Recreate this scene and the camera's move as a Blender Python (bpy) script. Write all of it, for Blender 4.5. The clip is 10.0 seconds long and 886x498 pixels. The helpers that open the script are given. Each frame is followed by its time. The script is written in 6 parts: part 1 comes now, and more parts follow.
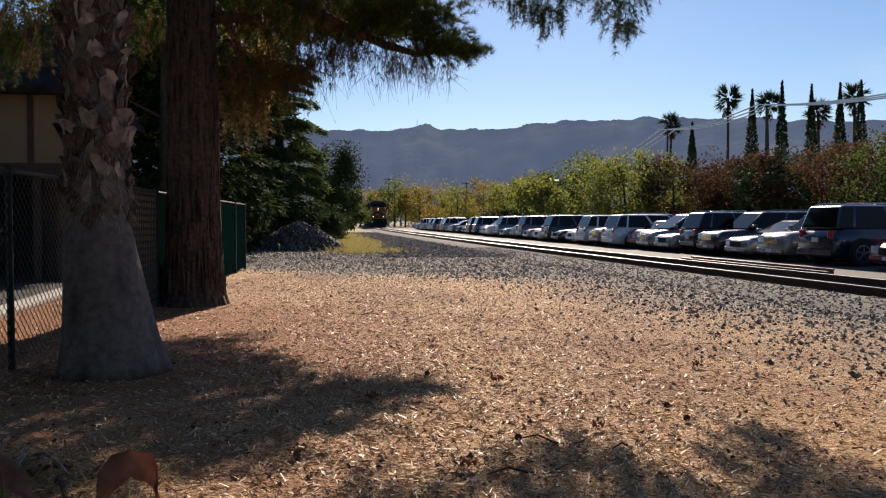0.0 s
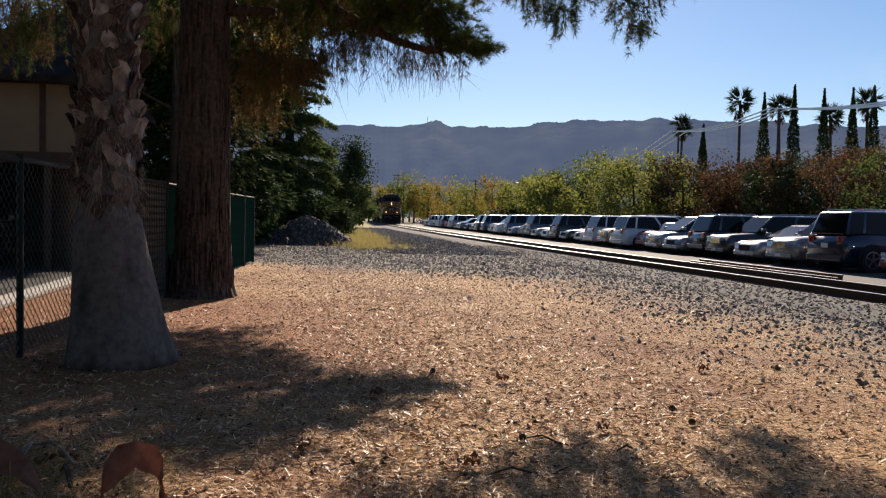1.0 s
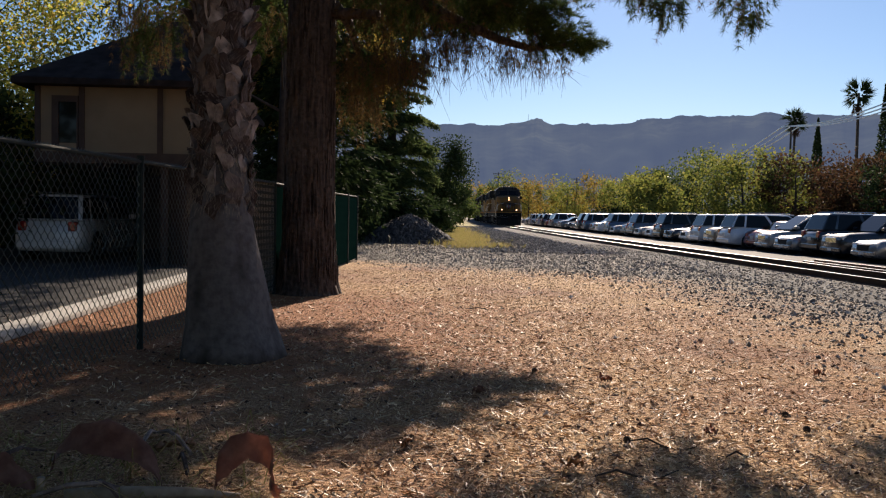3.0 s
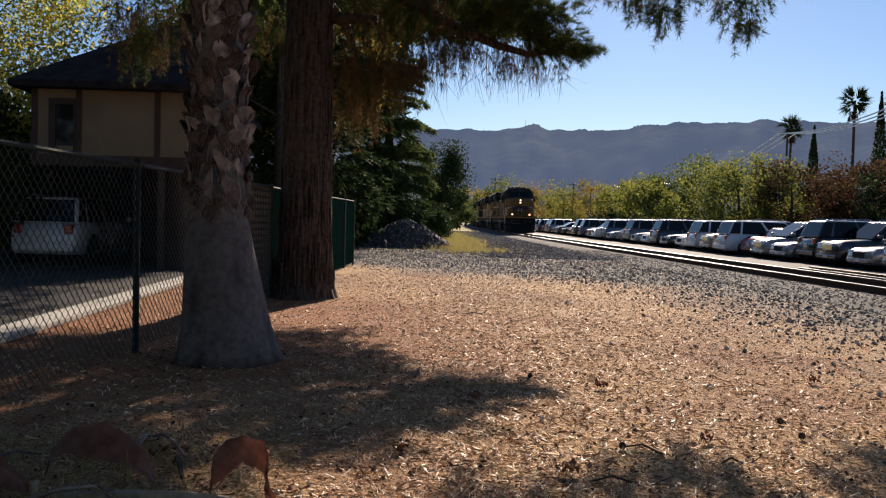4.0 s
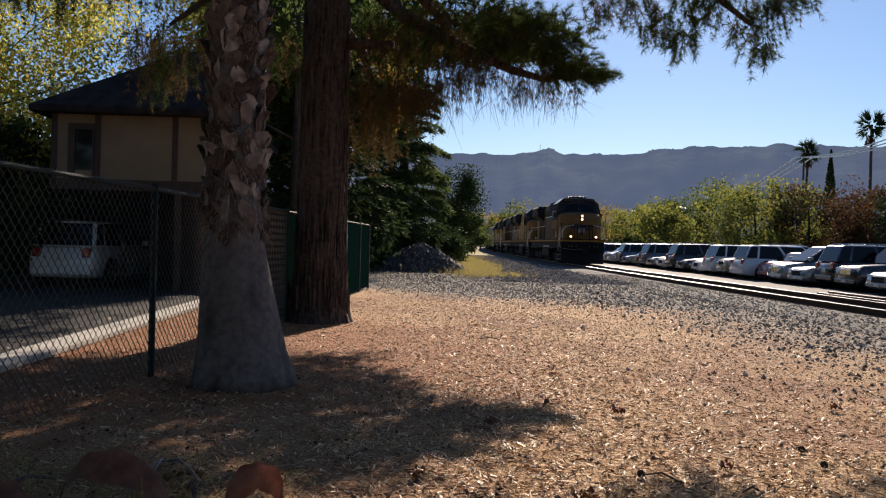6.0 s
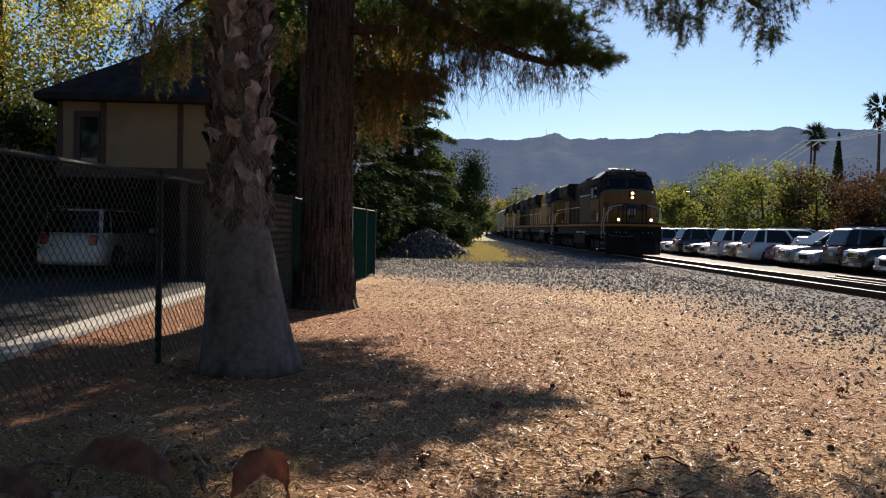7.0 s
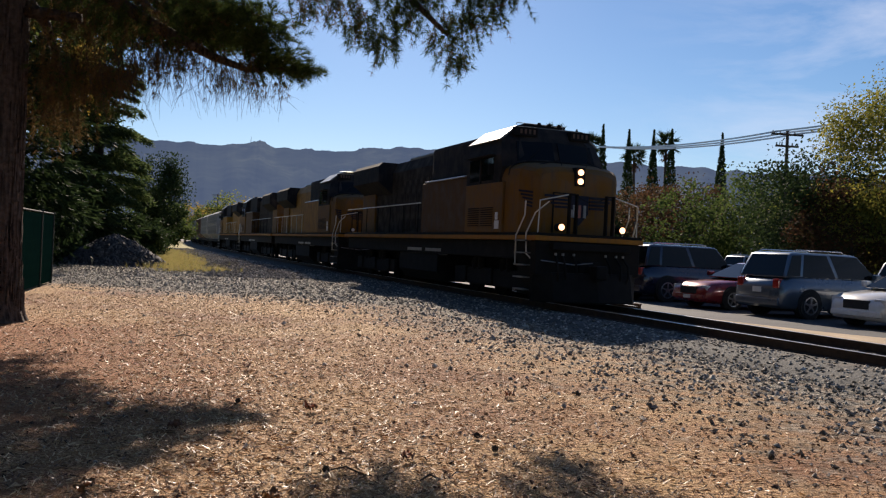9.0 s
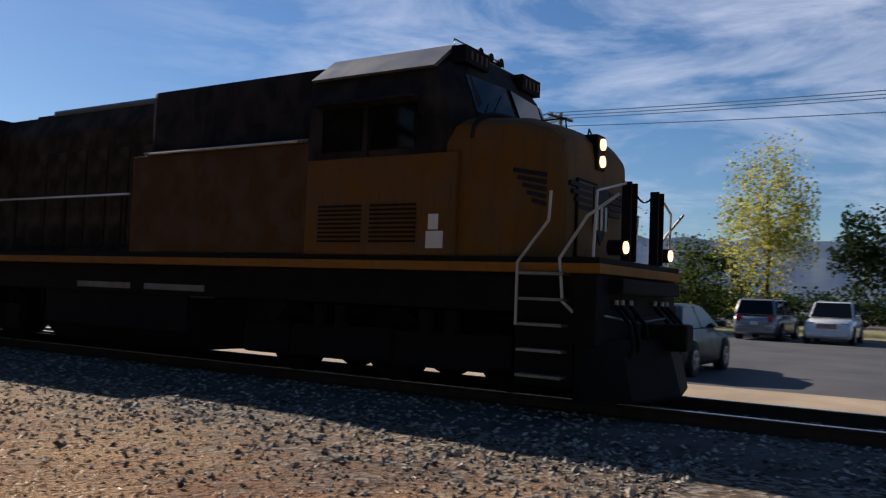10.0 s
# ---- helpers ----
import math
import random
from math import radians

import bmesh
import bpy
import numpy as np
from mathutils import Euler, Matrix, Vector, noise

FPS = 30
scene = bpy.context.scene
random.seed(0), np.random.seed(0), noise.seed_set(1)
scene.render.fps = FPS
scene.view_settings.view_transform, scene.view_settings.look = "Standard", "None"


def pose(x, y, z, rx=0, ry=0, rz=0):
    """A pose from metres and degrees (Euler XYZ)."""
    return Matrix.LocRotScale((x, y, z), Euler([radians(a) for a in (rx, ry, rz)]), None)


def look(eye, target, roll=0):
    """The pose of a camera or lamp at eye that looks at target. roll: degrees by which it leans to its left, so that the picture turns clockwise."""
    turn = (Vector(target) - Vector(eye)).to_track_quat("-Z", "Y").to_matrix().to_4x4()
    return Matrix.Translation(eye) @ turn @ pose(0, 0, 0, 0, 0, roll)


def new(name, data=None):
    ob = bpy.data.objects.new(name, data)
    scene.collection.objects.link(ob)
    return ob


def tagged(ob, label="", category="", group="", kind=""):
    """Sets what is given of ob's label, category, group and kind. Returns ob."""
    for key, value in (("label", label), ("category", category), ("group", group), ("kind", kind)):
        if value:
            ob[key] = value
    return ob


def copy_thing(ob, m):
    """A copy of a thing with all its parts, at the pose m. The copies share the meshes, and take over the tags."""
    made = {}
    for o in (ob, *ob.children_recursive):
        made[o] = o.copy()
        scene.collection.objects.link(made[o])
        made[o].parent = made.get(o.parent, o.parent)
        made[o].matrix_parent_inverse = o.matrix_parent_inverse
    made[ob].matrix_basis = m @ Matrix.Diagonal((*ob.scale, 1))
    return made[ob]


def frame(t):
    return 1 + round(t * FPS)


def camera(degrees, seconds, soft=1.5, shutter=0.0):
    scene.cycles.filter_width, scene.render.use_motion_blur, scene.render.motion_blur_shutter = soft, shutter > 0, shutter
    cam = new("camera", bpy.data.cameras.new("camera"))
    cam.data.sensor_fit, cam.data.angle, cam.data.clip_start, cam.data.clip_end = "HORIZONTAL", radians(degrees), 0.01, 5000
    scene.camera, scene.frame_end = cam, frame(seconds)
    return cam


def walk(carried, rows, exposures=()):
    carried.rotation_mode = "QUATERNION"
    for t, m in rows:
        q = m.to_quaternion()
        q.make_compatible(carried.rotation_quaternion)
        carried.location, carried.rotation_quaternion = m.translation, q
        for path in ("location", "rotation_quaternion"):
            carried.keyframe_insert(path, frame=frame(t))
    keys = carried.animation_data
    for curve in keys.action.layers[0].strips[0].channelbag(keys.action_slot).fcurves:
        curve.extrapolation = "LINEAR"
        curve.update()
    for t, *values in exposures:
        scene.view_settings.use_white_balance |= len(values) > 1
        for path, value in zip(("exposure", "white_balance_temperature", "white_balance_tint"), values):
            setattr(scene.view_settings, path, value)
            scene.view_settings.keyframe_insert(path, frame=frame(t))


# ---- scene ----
def view(x, y, z, yaw, pitch, roll):
    return pose(x, y, z, 90 + pitch, 0, yaw) @ pose(0, 0, 0, 0, 0, roll)


cam = camera(55.36, 10.0, soft=1.2, shutter=0.06)
PATH = [
    (0.0, view(0.239, -0.174, 1.462, -10.43, -1.93, -0.07)),
    (0.5, view(0.227, -0.178, 1.471, -9.45, -1.65, 0.27)),
    (1.0, view(0.233, -0.174, 1.471, -9.91, -2.14, 1.17)),
    (1.5, view(0.228, -0.177, 1.475, -7.57, -2.59, 1.12)),
    (2.0, view(0.216, -0.182, 1.478, -3.72, -1.97, 0.17)),
    (3.5, view(0.214, -0.171, 1.470, -3.27, -2.51, 1.33)),
    (4.0, view(0.214, -0.179, 1.472, -3.36, -2.03, 1.45)),
    (4.5, view(0.213, -0.172, 1.474, -2.18, -0.89, 0.91)),
    (5.0, view(0.212, -0.158, 1.475, -2.23, -0.33, 1.12)),
    (6.5, view(0.205, -0.157, 1.477, -2.30, -0.71, 1.60)),
    (7.0, view(0.217, -0.147, 1.473, -1.91, -1.41, 1.20)),
    (7.5, view(0.229, -0.145, 1.479, -3.92, -1.69, 1.28)),
    (8.0, view(0.256, -0.129, 1.486, -6.93, -1.41, 1.26)),
    (8.5, view(0.301, -0.127, 1.495, -13.41, -1.19, 1.51)),
    (9.0, view(0.346, -0.130, 1.492, -21.80, -0.08, 2.61)),
    (9.5, view(0.442, -0.140, 1.504, -32.27, 1.97, 2.87)),
    (9.6, view(0.446, -0.132, 1.509, -35.44, 2.00, 2.18)),
    (9.7, view(0.504, -0.100, 1.504, -39.56, 2.21, 2.21)),
    (9.8, view(0.608, -0.075, 1.494, -44.71, 2.49, 2.13)),
    (9.9, view(0.712, -0.048, 1.487, -50.66, 2.70, 2.15)),
    (10.0, view(0.807, -0.020, 1.481, -57.73, 3.05, 2.24)),
]
walk(cam, PATH, exposures=[(0.0, 0.8, 6650, 18), (4.5, 0.83, 6650, 18), (6.5, 0.85, 6600, 18), (7.5, 1.07, 6700, 13), (8.5, 1.0, 6600, 15), (9.0, 0.67, 6400, 16), (9.5, 0.35, 6300, 16), (10.0, 0.4, 6000, 15)])

# ---- world and sun ----
SUN_ELEV, SUN_AZ = 29.5, 15.7          # azimuth from +y towards +x, degrees
world = bpy.data.worlds.new("sky")
scene.world = world
world.use_nodes = True
wn, wl = world.node_tree.nodes, world.node_tree.links
sky = wn.new("ShaderNodeTexSky")
sky.sky_type = "NISHITA"
sky.sun_disc = False
sky.sun_elevation = radians(SUN_ELEV)
sky.sun_rotation = radians(SUN_AZ)
sky.air_density, sky.dust_density, sky.ozone_density = 1.0, 0.15, 4.0
geo = wn.new("ShaderNodeTexCoord")
# thin streaky clouds, thicker well to the right of the sun
cmap = wn.new("ShaderNodeMapping")
cmap.inputs["Rotation"].default_value = (0.1, 0.25, 0.3)
cmap.inputs["Scale"].default_value = (1.6, 2.4, 9.0)
wl.new(geo.outputs["Generated"], cmap.inputs["Vector"])
cnoise = wn.new("ShaderNodeTexNoise")
cnoise.inputs["Scale"].default_value = 1.7
cnoise.inputs["Detail"].default_value = 9
cnoise.inputs["Roughness"].default_value = 0.62
cnoise.inputs["Distortion"].default_value = 0.5
wl.new(cmap.outputs["Vector"], cnoise.inputs["Vector"])
cramp = wn.new("ShaderNodeValToRGB")
cramp.color_ramp.elements[0].position, cramp.color_ramp.elements[1].position = 0.44, 0.72
wl.new(cnoise.outputs["Fac"], cramp.inputs["Fac"])
csep = wn.new("ShaderNodeSeparateXYZ")
wl.new(geo.outputs["Generated"], csep.inputs["Vector"])
cside = wn.new("ShaderNodeMapRange")
cside.inputs["From Min"].default_value, cside.inputs["From Max"].default_value = 0.52, 0.8
wl.new(csep.outputs["X"], cside.inputs["Value"])
cmul = wn.new("ShaderNodeMath")
cmul.operation = "MULTIPLY"
wl.new(cramp.outputs["Color"], cmul.inputs[0])
wl.new(cside.outputs["Result"], cmul.inputs[1])
cmul2 = wn.new("ShaderNodeMath")
cmul2.operation = "MULTIPLY"
cmul2.inputs[1].default_value = 0.75
wl.new(cmul.outputs[0], cmul2.inputs[0])
cmix = wn.new("ShaderNodeMix")
cmix.data_type = "RGBA"
wl.new(cmul2.outputs[0], cmix.inputs["Factor"])
hsv = wn.new("ShaderNodeHueSaturation")
hsv.inputs["Saturation"].default_value = 1.12
wl.new(sky.outputs["Color"], hsv.inputs["Color"])
wl.new(hsv.outputs["Color"], cmix.inputs["A"])
cmix.inputs["B"].default_value = (9.0, 9.6, 10.8, 1)
bg = wn["Background"]
bg.inputs["Strength"].default_value = 0.057
wl.new(cmix.outputs["Result"], bg.inputs["Color"])

sun = new("sun", bpy.data.lights.new("sun", "SUN"))
sun.data.energy, sun.data.angle, sun.data.color = 5.0, radians(0.53), (1.0, 0.87, 0.68)
sdir = Vector((math.sin(radians(SUN_AZ)) * math.cos(radians(SUN_ELEV)), math.cos(radians(SUN_AZ)) * math.cos(radians(SUN_ELEV)), math.sin(radians(SUN_ELEV))))
sun.matrix_world = look(sdir * 50, (0, 0, 0))


# ---- materials ----
def ramp(nt, fac, stops):
    r = nt.nodes.new("ShaderNodeValToRGB")
    els = r.color_ramp.elements
    while len(els) < len(stops):
        els.new(0.5)
    for e, (p, c) in zip(els, stops):
        e.position, e.color = p, (*c, 1)
    nt.links.new(fac, r.inputs["Fac"])
    return r.outputs["Color"]


def tex(nt, kind, scale, detail=4, vec=None, **kw):
    n = nt.nodes.new(kind)
    n.inputs["Scale"].default_value = scale
    if kind == "ShaderNodeTexNoise":
        n.inputs["Detail"].default_value = detail
    if vec is None:
        c = nt.nodes.new("ShaderNodeTexCoord")
        vec = c.outputs["Object"]
    nt.links.new(vec, n.inputs["Vector"])
    return n


def stretched(nt, sx, sy, sz):
    c, m = nt.nodes.new("ShaderNodeTexCoord"), nt.nodes.new("ShaderNodeMapping")
    m.inputs["Scale"].default_value = (sx, sy, sz)
    nt.links.new(c.outputs["Object"], m.inputs["Vector"])
    return m.outputs["Vector"]


def mixc(nt, fac, a, b):
    m = nt.nodes.new("ShaderNodeMix")
    m.data_type = "RGBA"
    for sock, v in ((m.inputs["Factor"], fac), (m.inputs["A"], a), (m.inputs["B"], b)):
        if isinstance(v, (tuple, float, int)):
            sock.default_value = (*v, 1) if isinstance(v, tuple) else v
        else:
            nt.links.new(v, sock)
    return m.outputs["Result"]


def bumped(nt, height, strength, dist):
    b = nt.nodes.new("ShaderNodeBump")
    b.inputs["Strength"].default_value, b.inputs["Distance"].default_value = strength, dist
    nt.links.new(height, b.inputs["Height"])
    nt.links.new(b.outputs["Normal"], nt.nodes["Principled BSDF"].inputs["Normal"])


def base(name, rough=0.7, metal=0.0, spec=0.5):
    m = bpy.data.materials.new(name)
    m.use_nodes = True
    p = m.node_tree.nodes["Principled BSDF"]
    p.inputs["Roughness"].default_value, p.inputs["Metallic"].default_value = rough, metal
    p.inputs["Specular IOR Level"].default_value = spec
    return m, m.node_tree, p


def mottled(name, a, b, scale=6.0, rough=0.7, metal=0.0, bump=0.2, dist=0.01, fine=40.0, spec=0.5):
    """Two tones at two scales, with a fine relief."""
    m, nt, p = base(name, rough, metal, spec)
    n1, n2 = tex(nt, "ShaderNodeTexNoise", scale, 5), tex(nt, "ShaderNodeTexNoise", fine, 3)
    c = ramp(nt, n1.outputs["Fac"], [(0.3, a), (0.7, b)])
    dark = tuple(0.7 * v for v in a)
    f = nt.nodes.new("ShaderNodeMath")
    f.operation = "MULTIPLY"
    f.inputs[1].default_value = 0.5
    nt.links.new(n2.outputs["Fac"], f.inputs[0])
    nt.links.new(mixc(nt, f.outputs[0], c, dark), p.inputs["Base Color"])
    if bump:
        bumped(nt, n2.outputs["Fac"], bump, dist)
    return m


def leafy(name, tones, trans=0.45, rough=0.75):
    """Leaves of several tones that let light through."""
    m, nt, p = base(name, rough, 0.0, 0.08)
    g = nt.nodes.new("ShaderNodeNewGeometry")
    k = len(tones)
    c = ramp(nt, g.outputs["Random Per Island"], [(i / max(1, k - 1), t) for i, t in enumerate(tones)])
    nt.links.new(c, p.inputs["Base Color"])
    t = nt.nodes.new("ShaderNodeBsdfTranslucent")
    nt.links.new(c, t.inputs["Color"])
    mx = nt.nodes.new("ShaderNodeMixShader")
    mx.inputs[0].default_value = trans
    nt.links.new(p.outputs[0], mx.inputs[1])
    nt.links.new(t.outputs[0], mx.inputs[2])
    nt.links.new(mx.outputs[0], nt.nodes["Material Output"].inputs["Surface"])
    return m


def glow(name, color, strength):
    m, nt, p = base(name, 0.2)
    p.inputs["Base Color"].default_value = (0.8, 0.8, 0.75, 1)
    p.inputs["Emission Color"].default_value = (*color, 1)
    p.inputs["Emission Strength"].default_value = strength
    return m


def ground_material():
    """Dry wood-chip mulch that gives way to grey gravel towards the track."""
    m, nt, p = base("mulch_and_gravel", 0.92, 0, 0.25)
    co = nt.nodes.new("ShaderNodeTexCoord").outputs["Object"]
    big, mid, fine = (tex(nt, "ShaderNodeTexNoise", s, d, co) for s, d in ((0.35, 4), (3.0, 5), (38.0, 4)))
    grain = tex(nt, "ShaderNodeTexNoise", 120.0, 3, co)
    def mth(op, a, b):
        n = nt.nodes.new("ShaderNodeMath")
        n.operation = op
        for i, v in enumerate((a, b)):
            if isinstance(v, (int, float)):
                n.inputs[i].default_value = v
            else:
                nt.links.new(v, n.inputs[i])
        return n.outputs[0]

    mul = ramp(nt, mth("ADD", mth("MULTIPLY", fine.outputs["Fac"], 0.5), mth("MULTIPLY", grain.outputs["Fac"], 0.5)), [(0.38, (0.04, 0.017, 0.009)), (0.5, (0.33, 0.175, 0.082)), (0.61, (0.82, 0.58, 0.33))])
    mul = mixc(nt, ramp(nt, mid.outputs["Fac"], [(0.4, (0, 0, 0)), (0.68, (0.6, 0.6, 0.6))]), mul, (0.44, 0.3, 0.145))
    mul = mixc(nt, ramp(nt, big.outputs["Fac"], [(0.44, (0, 0, 0)), (0.64, (0.75, 0.75, 0.75))]), mul, (0.2, 0.085, 0.045))
    # reddish fallen needles and palm litter round the two trunks
    off = nt.nodes.new("ShaderNodeVectorMath")
    off.operation = "DISTANCE"
    off.inputs[1].default_value = (-3.0, 11.0, 0)
    nt.links.new(co, off.inputs[0])
    red = mth("ADD", mth("MULTIPLY", mth("SUBTRACT", 6.6, off.outputs["Value"]), 0.3), mth("MULTIPLY", mth("SUBTRACT", mid.outputs["Fac"], 0.5), 3.0))
    cr = nt.nodes.new("ShaderNodeClamp")
    nt.links.new(red, cr.inputs["Value"])
    rust = ramp(nt, grain.outputs["Fac"], [(0.35, (0.07, 0.02, 0.009)), (0.5, (0.25, 0.095, 0.04)), (0.68, (0.5, 0.25, 0.12))])
    mul = mixc(nt, mth("MULTIPLY", cr.outputs[0], 0.9), mul, rust)
    vor = tex(nt, "ShaderNodeTexVoronoi", 17.0, vec=co)
    gra = ramp(nt, vor.outputs["Color"], [(0.2, (0.03, 0.028, 0.026)), (0.5, (0.12, 0.108, 0.092)), (0.8, (0.33, 0.295, 0.25))])
    sep = nt.nodes.new("ShaderNodeSeparateXYZ")
    nt.links.new(co, sep.inputs[0])

    # gravel near the track, and over the whole strip past about 20 m
    a = mth("MULTIPLY", mth("SUBTRACT", sep.outputs["X"], 5.0), 0.3)
    b = mth("MULTIPLY", mth("SUBTRACT", mth("ADD", sep.outputs["Y"], mth("MULTIPLY", sep.outputs["X"], 0.8)), 22.5), 0.25)
    f = mth("MAXIMUM", a, b)
    f = mth("ADD", f, mth("MULTIPLY", mth("SUBTRACT", mid.outputs["Fac"], 0.5), 2.2))
    f = mth("ADD", f, mth("MULTIPLY", mth("SUBTRACT", big.outputs["Fac"], 0.5), 1.0))
    cl = nt.nodes.new("ShaderNodeClamp")
    nt.links.new(f, cl.inputs["Value"])
    col = mixc(nt, cl.outputs[0], mul, gra)
    # dry and green weeds far along the strip
    w = mth("MULTIPLY", mth("SUBTRACT", sep.outputs["Y"], 33.0), 0.12)
    w = mth("ADD", w, mth("MULTIPLY", mth("SUBTRACT", mid.outputs["Fac"], 0.62), 5.0))
    w2 = mth("ADD", mth("MULTIPLY", mth("SUBTRACT", mth("ADD", 4.6, mth("MULTIPLY", sep.outputs["Y"], 0.065)), sep.outputs["X"]), 0.5), mth("MULTIPLY", mth("SUBTRACT", mid.outputs["Fac"], 0.5), 2.5))
    w = mth("MINIMUM", w, w2)
    cw = nt.nodes.new("ShaderNodeClamp")
    nt.links.new(w, cw.inputs["Value"])
    grass = ramp(nt, fine.outputs["Fac"], [(0.3, (0.1, 0.105, 0.03)), (0.52, (0.3, 0.26, 0.085)), (0.75, (0.5, 0.4, 0.19))])
    col = mixc(nt, cw.outputs[0], col, grass)
    nt.links.new(col, p.inputs["Base Color"])
    h = mth("ADD", fine.outputs["Fac"], mth("MULTIPLY", vor.outputs["Distance"], 1.2))
    h = mth("ADD", h, mth("MULTIPLY", grain.outputs["Fac"], 0.7))
    bumped(nt, h, 0.9, 0.03)
    return m


def asphalt_material():
    m, nt, p = base("worn_asphalt", 0.85, 0, 0.35)
    n, g = tex(nt, "ShaderNodeTexNoise", 0.5, 6), tex(nt, "ShaderNodeTexNoise", 90, 2)
    c = ramp(nt, n.outputs["Fac"], [(0.3, (0.04, 0.04, 0.045)), (0.7, (0.085, 0.084, 0.086))])
    nt.links.new(mixc(nt, ramp(nt, g.outputs["Fac"], [(0.4, (0, 0, 0)), (0.8, (0.3, 0.3, 0.3))]), c, (0.2, 0.2, 0.21)), p.inputs["Base Color"])
    bumped(nt, g.outputs["Fac"], 0.4, 0.008)
    return m


def bark_material(name, a, b, sx, sz, dist, light=None):
    m, nt, p = base(name, 0.9, 0, 0.2)
    v = tex(nt, "ShaderNodeTexVoronoi", 1.0, vec=stretched(nt, sx, sx, sz))
    n = tex(nt, "ShaderNodeTexNoise", 14, 6)
    c = ramp(nt, v.outputs["Distance"], [(0.05, a), (0.5, b)])
    c = mixc(nt, ramp(nt, n.outputs["Fac"], [(0.4, (0, 0, 0)), (0.75, (0.6, 0.6, 0.6))]), c, tuple(0.5 * t for t in a))
    nt.links.new(c, p.inputs["Base Color"])
    nh = nt.nodes.new("ShaderNodeMath")
    nh.operation = "ADD"
    nt.links.new(v.outputs["Distance"], nh.inputs[0])
    nt.links.new(n.outputs["Fac"], nh.inputs[1])
    bumped(nt, nh.outputs[0], 1.0, dist)
    return m


def boot_material():
    """Old leaf bases, from dark brown to bleached grey, with ragged fibre."""
    m, nt, p = base("palm_leaf_boot", 0.85, 0, 0.25)
    info = nt.nodes.new("ShaderNodeObjectInfo")
    n, g = tex(nt, "ShaderNodeTexNoise", 9, 5), tex(nt, "ShaderNodeTexNoise", 12, 4, stretched(nt, 6, 6, .6))
    tone = ramp(nt, info.outputs["Random"], [(0.0, (0.03, 0.018, 0.014)), (0.4, (0.085, 0.055, 0.043)), (0.7, (0.2, 0.145, 0.12)), (1.0, (0.5, 0.4, 0.34))])
    c = mixc(nt, ramp(nt, n.outputs["Fac"], [(0.42, (0, 0, 0)), (0.65, (0.8, 0.8, 0.8))]), tone, (0.05, 0.03, 0.024))
    nt.links.new(mixc(nt, ramp(nt, g.outputs["Fac"], [(0.5, (0, 0, 0)), (0.75, (0.6, 0.6, 0.6))]), c, (0.3, 0.23, 0.19)), p.inputs["Base Color"])
    bumped(nt, g.outputs["Fac"], 0.8, 0.012)
    return m


def hill_material():
    """Wooded slopes seen through several kilometres of air."""
    m, nt, p = base("far_wooded_hill", 1.0, 0, 0.0)
    n, f = tex(nt, "ShaderNodeTexNoise", 0.004, 8), tex(nt, "ShaderNodeTexNoise", 0.03, 6)
    c = ramp(nt, n.outputs["Fac"], [(0.35, (0.03, 0.04, 0.035)), (0.55, (0.05, 0.06, 0.045)), (0.75, (0.13, 0.14, 0.09))])
    c = mixc(nt, ramp(nt, f.outputs["Fac"], [(0.4, (0, 0, 0)), (0.7, (0.7, 0.7, 0.7))]), c, (0.03, 0.04, 0.035))
    nt.links.new(c, p.inputs["Base Color"])
    # weak blue emission paints in the haze over the slopes
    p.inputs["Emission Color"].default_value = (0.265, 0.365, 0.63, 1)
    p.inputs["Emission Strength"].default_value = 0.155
    return m


def paint(name, a, rough=0.3, metal=0.0, dirt=0.25, coat=0.6):
    m, nt, p = base(name, rough, metal, 0.5 if rough < .55 else .22)
    n = tex(nt, "ShaderNodeTexNoise", 2.2, 7)
    s = tex(nt, "ShaderNodeTexNoise", 3.0, 4, stretched(nt, 3.0, 3.0, 0.35))
    c = mixc(nt, ramp(nt, n.outputs["Fac"], [(0.42, (0, 0, 0)), (0.75, (dirt, dirt, dirt))]), a, (0.12, 0.10, 0.08))
    c = mixc(nt, ramp(nt, s.outputs["Fac"], [(0.5, (0, 0, 0)), (0.8, (dirt, dirt, dirt))]), c, (0.06, 0.05, 0.045))
    nt.links.new(c, p.inputs["Base Color"])
    p.inputs["Coat Weight"].default_value = coat
    p.inputs["Coat Roughness"].default_value = 0.08
    rr = ramp(nt, n.outputs["Fac"], [(0.3, (rough,) * 3), (0.8, (min(1, rough + 0.25),) * 3)])
    nt.links.new(rr, p.inputs["Roughness"])
    return m


GROUND, ASPHALT = ground_material(), asphalt_material()
# driveway asphalt, its colour darkened to stand for the shade there
DRIVE = mottled("shaded_dark_asphalt", (0.022, 0.022, 0.024), (0.045, 0.044, 0.043), 0.8, 0.9, 0, 0.4, 0.008, 70, 0.2)
BALLAST = mottled("ballast_bed", (0.05, 0.049, 0.047), (0.13, 0.125, 0.118), 1.5, 0.95, 0, 0.8, 0.04, 30)
DIRT = mottled("dry_dirt", (0.33, 0.245, 0.16), (0.5, 0.39, 0.265), 0.8, 0.95, 0, 0.6, 0.02, 25)
CONCRETE = mottled("pale_concrete", (0.3, 0.29, 0.265), (0.44, 0.42, 0.39), 1.5, 0.9, 0, 0.3, 0.01, 30)
RAIL_RUST = mottled("rusty_rail_side", (0.05, 0.03, 0.022), (0.1, 0.06, 0.04), 8, 0.8, 0.3, 0.4, 0.004)
RAIL_TOP = mottled("polished_rail_head", (0.8, 0.78, 0.78), (0.95, 0.93, 0.92), 5, 0.36, 1.0, 0.05, 0.001)
